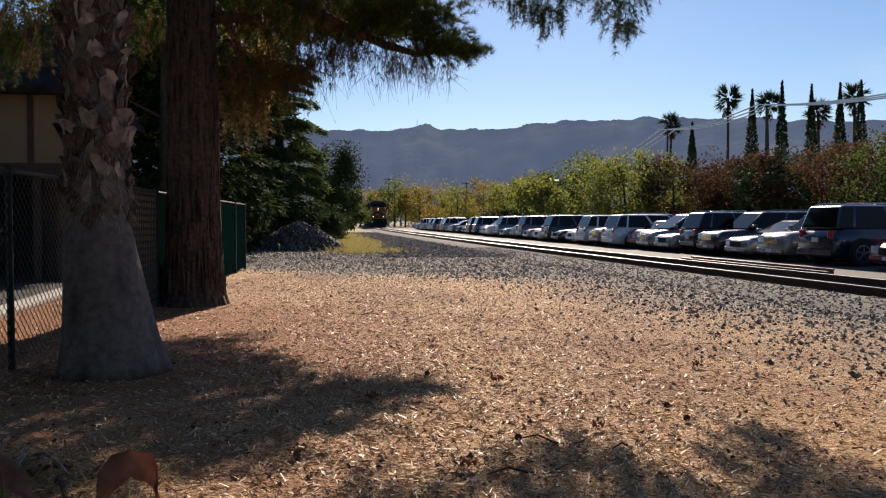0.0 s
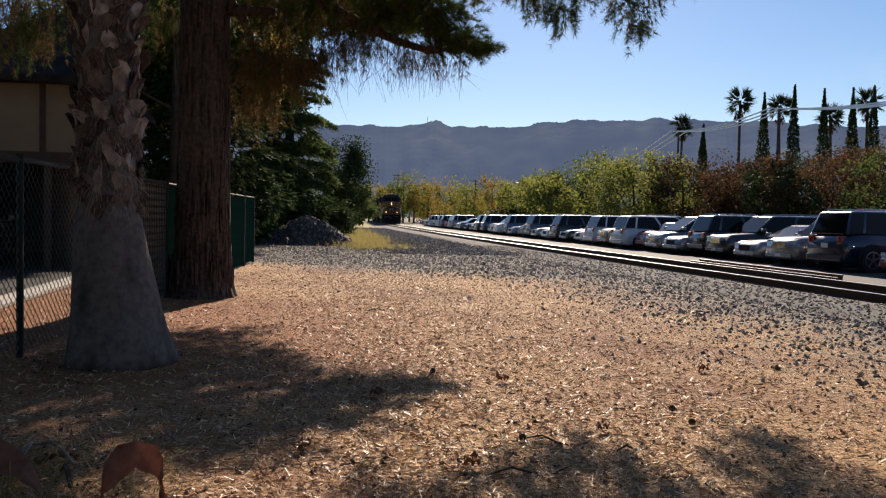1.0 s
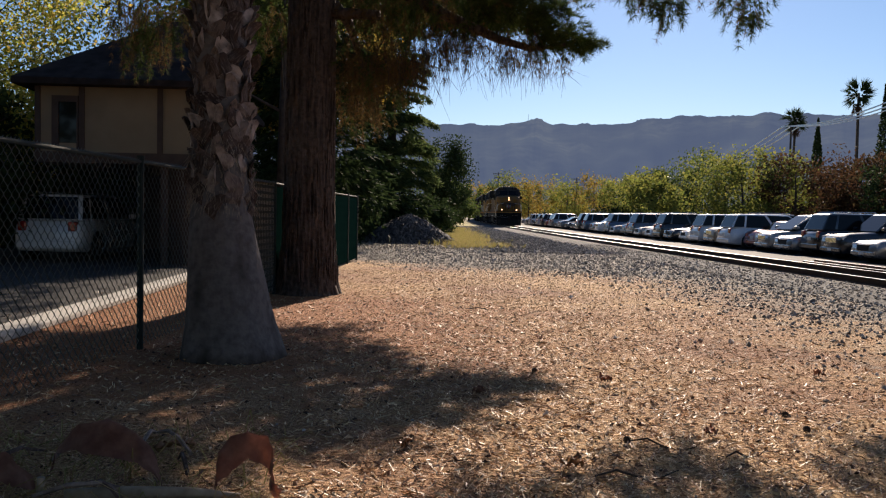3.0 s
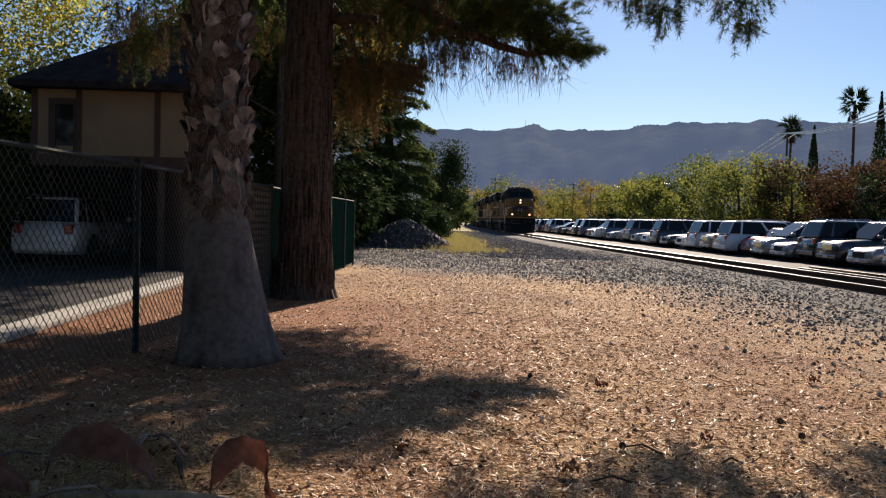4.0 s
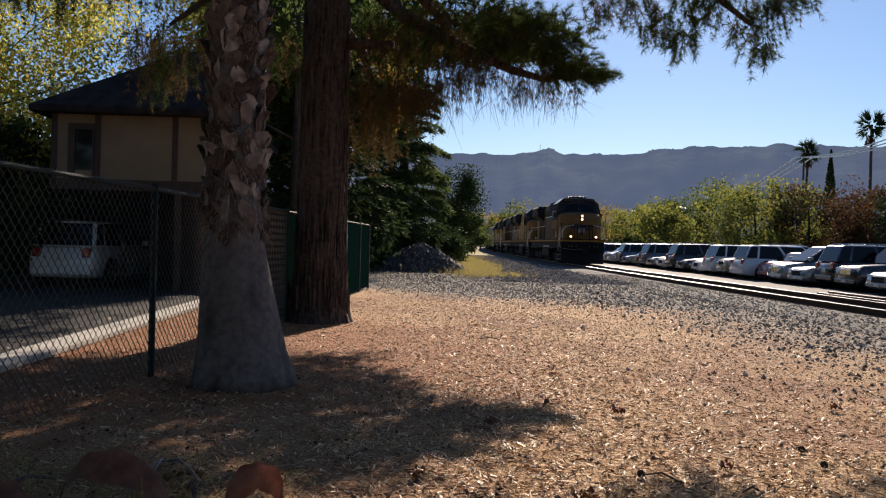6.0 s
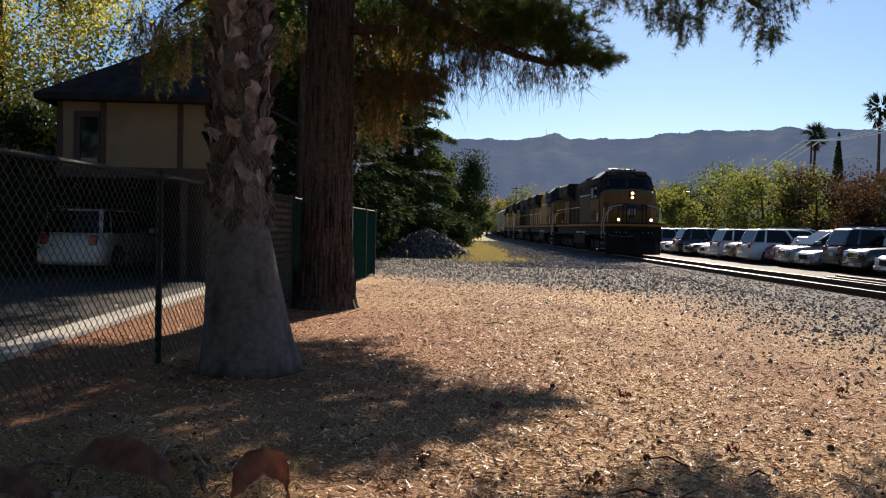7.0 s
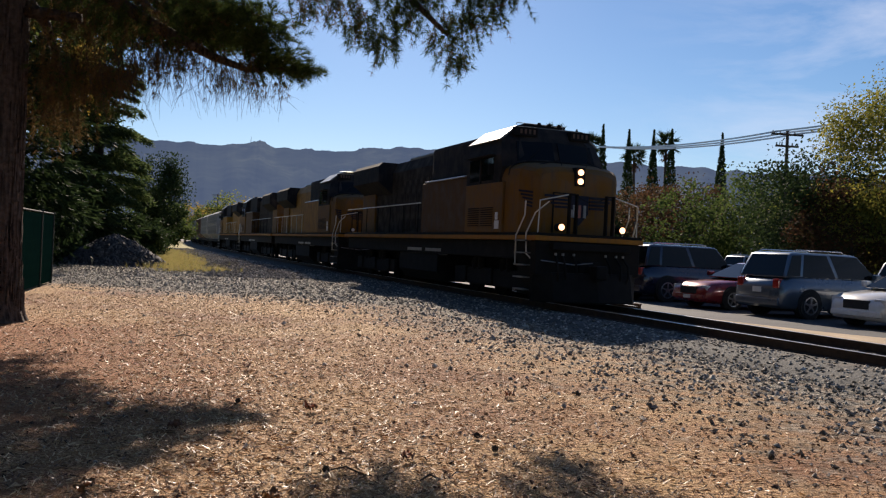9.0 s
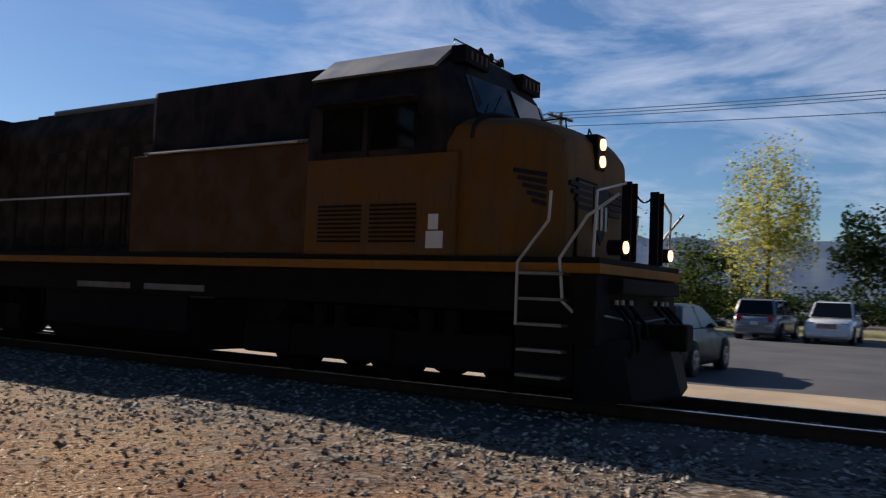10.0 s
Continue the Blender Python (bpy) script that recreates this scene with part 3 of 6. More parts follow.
# ---- trees ----
def trunk_mesh(rng, h, r, limbs, lean=0.0, spread=0.5, first=0.35):
    bm = bmesh.new()
    pts, rad = [], []
    for i in range(7):
        f = i / 6
        pts.append((lean * f * h + rng.normal() * 0.03 * h * f * 0.4, rng.normal() * 0.03 * h * f * 0.4, f * h))
        rad.append(r * (1 - 0.8 * f) * (1.25 if i == 0 else 1))
    tube(pts, rad, 8, bm)
    for k in range(limbs):
        f = first + (0.95 - first) * k / max(1, limbs)
        a = k * 2.4 + rng.uniform(-.5, .5)
        le = h * spread * (1.1 - 0.6 * f) * rng.uniform(0.7, 1.15)
        s = Vector((lean * f * h, 0, f * h))
        d = Vector((math.cos(a), math.sin(a), rng.uniform(0.35, 0.9)))
        mid = s + d * le * 0.5 + Vector((0, 0, rng.uniform(-.05, .1) * le))
        tube([s, mid, s + d * le], [r * 0.42 * (1.1 - f), r * 0.25 * (1.1 - f), 0.02], 5, bm)
    return bm


def tree(x, y, h, rx, rz, zc, leaf, size, n, seed, label, name="tree", r=0.16, clumps=34, limbs=9, tight=0.2, hollow=0.35, group="", bark=None, ry=None, base_z=0.0):
    rng = np.random.default_rng(seed)
    t = thing(name, pose(x, y, base_z, 0, 0, rng.uniform(0, 20)), label, "tree", group)
    part("trunk", trunk_mesh(rng, min(h * 0.92, zc + rz * 0.6), r, limbs, spread=min(0.5, rx / h)), bark or TWIG, t, smooth=True)
    pts = clumped(rng, n, (0, 0, zc), (rx, ry or rx, rz), clumps, tight, hollow)
    pts[:, 2] = np.maximum(pts[:, 2], 0.15)
    leaf_mesh("crown", pts, size, leaf, t, rng)
    return t


def conifer(x, y, h, r, leaf, n, seed, label, size=0.35, low=0.3):
    """Layered drooping boughs on a straight trunk, each a fan of flat sprays."""
    rng = np.random.default_rng(seed)
    t = thing("conifer_tree", pose(x, y, 0), label, "tree")
    bm = bmesh.new()
    tube([(0, 0, 0), (0, 0, h * 0.5), (0, 0, h)], [0.35, 0.22, 0.03], 8, bm)
    k = int(h * 13)
    per = n // k
    pts, dirs = [], []
    for i in range(k):
        f = rng.uniform(0, 1) ** 0.9
        z = low + (h - low) * f
        a = rng.uniform(0, 6.283)
        le = r * (1 - f) ** 0.55 * rng.uniform(0.7, 1.12) + 0.2
        s = rng.uniform(0.1, 1, per) ** .7
        side = rng.normal(size=per) * .36 * le * (1.15 - s)
        drop = z + 0.12 * le * s - 0.3 * le * s ** 2 - np.abs(side) * .25 + rng.normal(size=per) * .06
        ca, sa = np.cos(a), np.sin(a)
        pts.append(np.stack([ca * le * s - sa * side, sa * le * s + ca * side, drop], 1))
        dirs.append(np.tile([ca, sa, -.55], (per, 1)))
        if i % 3 == 0:
            tube([(0, 0, z), (math.cos(a) * le * .8, math.sin(a) * le * .8, z - 0.12 * le)], [0.05, 0.015], 4, bm)
    part("trunk", bm, TWIG, t)
    pts, dirs = np.concatenate(pts), np.concatenate(dirs)
    pts[:, 2] = np.maximum(pts[:, 2], 0.1)
    needle_mesh("crown", pts, dirs, 2, size * 1.15, size * .34, leaf, t, rng, .42)
    return t


def palm_trunk_tree():
    """The stout palm beside the fence, its trunk shingled with old leaf boots."""
    rng = random.Random(7)
    t = thing("palm_tree", pose(-1.42, 8.4, 0), "stout palm trunk shingled with ragged old leaf boots", "tree")
    prof = [(0, .53), (.12, .5), (.35, .44), (.7, .39), (1.1, .34), (1.5, .29), (2.1, .27), (3, .265), (4.5, .26), (6.5, .25), (8.2, .24)]

    def lean(z):
        return -.13 * min(1.0, z / 1.5)
    rings = []
    for z, r in prof:
        rings.append([(r * (1 + .03 * math.sin(5 * a + z * 3)) * math.cos(a) + lean(z), r * (1 + .03 * math.sin(4 * a - z)) * math.sin(a), z) for a in (2 * math.pi * k / 28 for k in range(28))])
    part("trunk", loft(rings), PALM_BARK, t, "smooth grey lower trunk", smooth=True)

    def radius(z):
        for (z0, r0), (z1, r1) in zip(prof, prof[1:]):
            if z0 <= z <= z1:
                return r0 + (r1 - r0) * (z - z0) / (z1 - z0)
        return .28
    meshes = []
    for k in range(9):
        bm = bmesh.new()
        w, h, tw = rng.uniform(.07, .12), rng.uniform(.14, .26), rng.uniform(-.03, .03)
        out = rng.uniform(.015, .085)
        tip = rng.uniform(.35, .7)
        notch = rng.uniform(-.06, .06)
        rings = []
        for f, ww, o in ((0, w, 0.0), (.35, w * .82, .02), (.7, w * .7, .4 * out), (1, w * tip, out)):
            zt = f * h
            rings.append([(o + .008, -ww + tw * f, zt - notch * f), (o + .022, tw * f, zt + (.03 if f == 1 else 0)), (o + .008, ww + tw * f, zt + notch * f), (o - .006, ww * .95 + tw * f, zt + notch * f), (o - .006, -ww * .95 + tw * f, zt - notch * f)])
        loft(rings, True, bm)
        me = bpy.data.meshes.new("leaf_boot")
        bm.to_mesh(me)
        bm.free()
        me.materials.append(PALM_BOOT)
        meshes.append(me)
    z, row = 1.5, 0
    while z < 5.6:
        for k in range(11):
            a = 2 * math.pi * (k + .5 * (row % 2)) / 11 + rng.uniform(-.18, .18)
            if z < 1.9 and rng.random() < .35:
                continue
            zz = z + rng.uniform(-.08, .08)
            b = new("leaf_boot", rng.choice(meshes))
            b.parent = t
            r = radius(zz) - .022
            b.matrix_basis = pose(r * math.cos(a) + lean(zz), r * math.sin(a), zz, (32 if row % 2 else -32) + rng.uniform(-18, 18), rng.uniform(-4, 6), math.degrees(a)) @ Matrix.Diagonal((1, rng.uniform(.75, 1.2), rng.uniform(.75, 1.2), 1))
        z += .115
        row += 1
    # ragged fibre, thickest where the boots end
    lines = []
    for k in range(800):
        a, zz = rng.uniform(0, 6.28), rng.triangular(1.35, 2.6, 1.7)
        r = radius(zz) + .012
        p = np.array((r * math.cos(a) + lean(zz), r * math.sin(a), zz))
        d = np.array((math.cos(a) * .5 + rng.uniform(-.4, .4), math.sin(a) * .5 + rng.uniform(-.4, .4), rng.uniform(-1, .3)))
        d *= rng.uniform(.04, .13)
        lines.append((p, p + d * .5, p + d + np.array((0, 0, -.03))))
    tagged(strand_mesh("fibre", lines, .0028, DRY_SHEATH, t), "loose brown trunk fibre", kind="stuff")
    # the fan crown, high above
    rg = np.random.default_rng(3)
    pts, dirs = [], []
    for k in range(46):
        a, e = rg.uniform(0, 6.28), rg.uniform(-.7, 1.2)
        d = np.array([math.cos(a) * math.cos(e), math.sin(a) * math.cos(e), math.sin(e)])
        pts.append(np.array([0, 0, 8.2]) + d * 0.9)
        dirs.append(d)
    needle_mesh("fan_leaves", np.array(pts), np.array(dirs) * 1.3, 26, 1.1, 0.06, GREEN_LEAF, t, rg, 0.35)


palm_trunk_tree()


def pine():
    rng = np.random.default_rng(21)
    t = thing("pine_tree", pose(-1.38, 15.1, 0), "old pine with furrowed bark and drooping boughs", "tree")
    rings = []
    for z, r in ((-.05, .62), (.1, .56), (.35, .5), (.8, .465), (1.6, .445), (3, .43), (5, .41), (7, .36), (10, .28), (14, .15), (16, .05)):
        rings.append([(r * (1 + .05 * noise.noise((math.cos(a) * 2, math.sin(a) * 2, z * .6)) + .035 * math.sin(13 * a + 2 * math.sin(z))) * math.cos(a) + .012 * z * .4, r * (1 + .035 * math.sin(11 * a + z)) * math.sin(a), z) for a in (2 * math.pi * k / 64 for k in range(64))])
    part("trunk", loft(rings), PINE_BARK, t, "dark furrowed trunk")
    # raised bark plates on the visible trunk
    bm = bmesh.new()
    for k in range(620):
        a, z = rng.uniform(0, 6.28), rng.uniform(.15, 5.4)
        r = np.interp(z, [.1, .35, .8, 1.6, 3, 5.4], [.545, .49, .455, .437, .42, .395])
        w, h = rng.uniform(.014, .03), rng.uniform(.16, .42)
        ca, sa = math.cos(a), math.sin(a)
        def q(u, zz, o):
            return ((r + o) * ca - u * sa + .005 * z, (r + o) * sa + u * ca, zz)
        loft([[q(-w, z, 0), q(w, z + .03, 0), q(w * .9, z + h, 0), q(-w * .8, z + h + .04, 0)], [q(-w * .6, z + .02, .028), q(w * .6, z + .05, .028), q(w * .5, z + h - .03, .028), q(-w * .5, z + h, .028)]], True, bm)
    tagged(part("bark_plate", bm, PINE_BARK, t), kind="stuff")
    stub = tube([(.3, -.1, 4.98), (.8, -.2, 4.96), (1.22, -.3, 4.93)], [.12, .095, .085], 9)
    part("branch_stub", stub, PINE_BARK, t, "sawn-off branch stub", smooth=True)
    limbs = [
        [(.1, 0, 6.6), (1.4, -.3, 5.45), (2.41, -.4, 4.92), (3.31, -.4, 4.55), (3.9, -.4, 4.4), (4.5, -.4, 4.5)],
        [(5.2, -2.6, 7.0), (6.2, -2.5, 6.6), (7.2, -2.5, 6.3), (8.0, -2.5, 6.2)],
        [(.1, 0, 9.5), (3.2, -2.2, 8.6), (5.2, -2.6, 7.0), (6.1, -2.5, 5.4), (6.7, -2.6, 4.9)],
        [(0, 0, 7.2), (1.2, .8, 6.6), (2.4, 1.8, 5.7), (3.0, 2.4, 5.1)],
        [(0, 0, 6.6), (-.9, -.5, 6.2), (-1.8, -1.0, 5.5), (-2.4, -1.3, 4.9)],
        [(0, 0, 7.4), (-1.6, -1.6, 6.6), (-3.2, -3.0, 5.6), (-4.6, -3.8, 4.9)],
        [(0, 0, 5.6), (.6, 1.2, 5.1), (.9, 2.2, 4.3)],
        [(0, 0, 9.2), (0, -2.6, 8.2), (-.4, -5.0, 7.2)],
        [(0, 0, 9.0), (-2.2, -1.6, 8.2), (-4.0, -3.4, 7.4)],
        [(0, 0, 8.8), (-1.4, -4.5, 8.3), (-2.2, -9.2, 7.9)],
        [(0, 0, 8.4), (1.6, 1.8, 8.2), (2.8, 3.4, 7.9)],
        [(0, 0, 7.6), (1.4, 2.2, 7.0), (2.4, 3.8, 6.5), (3.2, 5.0, 6.5)],
        [(0, 0, 10.0), (2.0, .6, 9.4), (3.8, 1.0, 8.6)],
    ]
    for i, l in enumerate(limbs):
        part("limb", tube(l, list(np.linspace(.16 if i else .15, .03, len(l))), 7), PINE_BARK, t, smooth=True)
    green, gdir, dry, ddir, high, hdir, strands = [], [], [], [], [], [], []

    def boughlets(c, radii, n, brown=.15, out=(0, 0, -.5), length=.45, tufts=5, loose=.5):
        """Thin hanging twigs from a cloud of points, each set with tufts of needles."""
        for k in range(n):
            q = rng.normal(size=3)
            s = np.array(c) + q / np.linalg.norm(q) * rng.uniform(0, 1) ** .45 * np.array(radii)
            d = np.array(out) + rng.normal(size=3) * loose
            d /= np.linalg.norm(d) + 1e-6
            le = length * rng.uniform(.55, 1.3)
            m = s + d * le * .5
            e = m + (d * .75 + np.array([rng.normal() * .12, rng.normal() * .12, -.35])) * le * .5
            strands.append((s, m, e))
            is_dry = rng.random() < brown
            for f in np.linspace(.3, 1, tufts):
                p = s + (m - s) * f * 2 if f < .5 else m + (e - m) * (f * 2 - 1)
                (dry if is_dry else green).append(p)
                (ddir if is_dry else gdir).append(d * .9 + np.array([0, 0, .1]))

    def fringe(c, radii, n, length):
        """Nearly bare strands that hang below a bough."""
        for k in range(n):
            s = np.array(c) + rng.uniform(-1, 1, 3) * np.array(radii)
            le = length * rng.uniform(.45, 1.25)
            sway = rng.normal(size=2) * .14
            m = s + np.array([sway[0], sway[1], -.5]) * le
            e = m + np.array([-sway[0] * .4 + rng.normal() * .1, sway[1], -.5]) * le
            strands.append((s, m, e))
            if rng.random() < .55:
                side = m + np.array([rng.normal() * .22, rng.normal() * .2, -.22])
                strands.append((m, (m + side) / 2, side))
            for f in rng.uniform(0, .6, 2):
                dry.append(s + (e - s) * f), ddir.append(np.array([rng.normal() * .3, rng.normal() * .3, -1]))

    def crown(c, radii, n):
        """Upper foliage, gathered in clumps."""
        for q in clumped(rng, n, c, radii, max(5, n // 40), .24, .25):
            high.append(q), hdir.append(rng.normal(size=3) * .7 - np.array([0, 0, .3]))
    # the low bough towards the track: dense green end, brown inner twigs, bare fringe
    boughlets((3.85, -.4, 5.05), (.75, .8, .42), 210, .06, (.35, 0, .1), .4, 5)
    boughlets((4.2, -.4, 4.62), (.55, .6, .24), 110, .05, (.6, 0, -.05), .36, 5, .4)
    boughlets((4.66, -.4, 4.5), (.3, .35, .1), 34, .03, (.9, 0, .1), .34, 5, .25)
    boughlets((3.2, -.4, 5.35), (.8, 1.0, .4), 190, .12, (.2, 0, -.2), .42, 5)
    boughlets((2.3, -.3, 5.3), (.9, 1.2, .4), 120, .5, (0, 0, -.6), .5, 5)
    boughlets((1.3, -.1, 5.2), (.9, 1.2, .5), 130, .65, (0, 0, -.7), .55, 5)
    boughlets((2.5, -.3, 4.72), (.7, .7, .2), 34, .8, (0, 0, -1), .5, 4, .35)
    boughlets((1.15, .1, 4.35), (.75, .9, .5), 150, .85, (0, 0, -1), .6, 5, .35)
    boughlets((.8, 1.6, 3.95), (.65, .9, .5), 110, .85, (0, 0, -1), .6, 5, .35)
    boughlets((1.5, 1.7, 4.5), (.6, .8, .5), 90, .75, (0, 0, -1), .55, 5, .35)
    boughlets((2.6, 1.4, 5.5), (1.1, 1.2, .4), 60, .4, (0, 0, -.5), .5, 5)
    fringe((2.9, -.4, 4.6), (1.1, .5, .16), 170, .8)
    fringe((2.0, -.3, 4.35), (.5, .6, .2), 80, .85)
    fringe((4.0, -.4, 4.3), (.6, .4, .08), 46, .55)
    # the hanging bough further towards the track
    for x, z, r in ((4.4, 5.25, .34), (4.9, 5.25, .36), (5.32, 5.0, .34), (5.66, 4.82, .28), (6.0, 5.35, .46), (6.34, 5.8, .5), (6.76, 5.12, .46), (6.88, 4.66, .24), (7.3, 5.4, .42), (7.2, 5.9, .5), (7.8, 6.0, .4), (8.4, 6.4, .4), (5.6, 5.7, .5), (6.7, 6.4, .7), (5.0, 5.8, .55), (7.6, 6.7, .6), (4.3, 5.8, .5)):
        boughlets((x, -2.5, z), (r, .4, r * .75), int(105 * r), .2 if x > 5.2 else .6, (.1, 0, -.75), .34, 4, .5)
    # the boughs beside and behind the palm
    boughlets((-2.5, -1.4, 4.55), (.65, .8, .5), 120, .7, (-.1, 0, -1), .5, 5, .35)
    boughlets((-1.6, -.8, 5.2), (.9, 1.0, .5), 110, .5, (0, 0, -.8), .5, 5)
    boughlets((-4.2, -3.5, 5.1), (1.4, 1.0, .35), 120, .55, (0, 0, -.9), .5, 5, .4)
    boughlets((-2.6, -3.0, 5.4), (1.2, 1.0, .35), 90, .5, (0, 0, -.8), .5, 5)
    boughlets((-.9, .9, 5.1), (.7, .8, .5), 70, .5, (0, 0, -.7), .5, 5)
    # upper boughs and crown, which shade the ground about the palm
    for c, r, n in (((2.6, 4.0, 6.4), (1.6, 1.6, .6), 620), ((1.2, 4.5, 6.2), (1.3, 1.3, .5), 460), ((3.4, 5.2, 6.6), (1.5, 1.4, .5), 460), ((3.6, 3.2, 5.9), (1.3, 1.3, .5), 400), ((1.5, 3.4, 8.2), (1.7, 2.2, .8), 900), ((3.2, 3.2, 8.0), (1.0, 1.3, .5), 700),
                    # the next four boughs are unseen, added to block the sky overhead
                    ((-2.5, -6, 7.6), (1.8, 1.6, .6), 500), ((-1.0, -9, 8.0), (2.0, 1.6, .6), 500), ((-4.2, -9.5, 7.6), (2.0, 1.6, .6), 500), ((-5.5, -6, 7.4), (1.6, 1.6, .6), 400), ((0.4, -.6, 8.4), (2.3, 2.2, .8), 800), ((3.6, -.6, 6.8), (1.5, 1.6, .5), 600), ((1.4, 2.4, 7.2), (1.6, 1.3, .6), 500), ((1.5, -2.0, 7.4), (2.0, 2.2, .7), 500), ((-.4, -4.2, 7.3), (1.8, 1.6, .6), 400), ((-3.4, -3.0, 7.4), (1.8, 1.8, .6), 400),
                    ((0, 0, 9.6), (2.6, 2.6, 1.2), 500), ((3.0, .8, 8.6), (1.6, 1.6, .7), 300), ((0, 0, 12.5), (1.9, 1.9, 1.8), 400), ((-2.4, 1.6, 8.2), (2, 2, .9), 350)):
        crown(c, r, n)
    needle_mesh("green_needles", np.array(green), np.array(gdir), 20, .15, .008, NEEDLES, t, rng, .62)
    needle_mesh("dry_needles", np.array(dry), np.array(ddir), 12, .13, .006, DRY_NEEDLES, t, rng, .5)
    needle_mesh("upper_needles", np.array(high), np.array(hdir), 11, .26, .026, NEEDLES, t, rng, .8)
    tagged(strand_mesh("twig", strands, .005, TWIG, t), kind="stuff")


pine()


# ---- the train ----
def bogie(parent, v, n=3, r=0.5):
    """A truck: side frames, springs and its wheelsets."""
    span = 1.85 * (n - 1) / 2
    b = part("bogie", boxed(-1.18, -1.0, v - span - .75, v + span + .75, .5, .98, bevel=.05), BLACK_STEEL, parent)
    part("side_frame", boxed(1.0, 1.18, v - span - .75, v + span + .75, .5, .98, bevel=.05), BLACK_STEEL, b)
    part("bolster", boxed(-.62, .62, v - span - .45, v + span + .45, .62, 1.28, bevel=.04), BLACK_STEEL, b)
    axle, spring = boxed(-.12, .12, -.22, .22, .55, 1.0, bevel=.03), drum("z", (0, 0, 1.1), .11, .17, 10)
    first = {}

    def fit(name, bm, x, y):
        q = first.get(name)
        if q is None:
            q = first[name] = part(name, bm, BLACK_STEEL, b)
        else:
            q = new(name, q.data)
            q.parent = b
        q.matrix_basis = pose(x, y, 0)
    for k in range(n):
        for s in (-1, 1):
            fit("axle_box", axle, s * 1.12, v - span + 1.85 * k)
    for k in range(n - 1):
        y = v - span + 1.85 * (k + .5)
        for s in (-1, 1):
            for dy in (-.2, .2):
                fit("spring", spring, s * 1.12, y + dy)
    sets = []
    for k in range(n):
        bm = bmesh.new()
        for s in (-1, 1):
            drum("x", (s * .76, 0, 0), r, .065, 24, bm)
            drum("x", (s * .69, 0, 0), r + .03, .015, 24, bm)
        drum("x", (0, 0, 0), .09, .95, 10, bm)
        for s in (-1, 1):
            box(bm, s * .82 - .02, s * .82 + .02, -.3, .3, -.05, .05)
        w = part("wheelset", bm, BLACK_STEEL, b, "steel wheelset")
        w.matrix_basis = pose(0, v - span + 1.85 * k, .25 + r)
        sets.append((w, v - span + 1.85 * k, r))
    return sets


def louvre(parent, x, y0, y1, z0, z1, n, material):
    bm = bmesh.new()
    for k in range(n):
        z = z0 + (z1 - z0) * (k + .5) / n
        box(bm, x - .02, x + .02, y0, y1, z - .012, z + .012)
    return part("louvre", bm, material, parent, "slatted louvre")


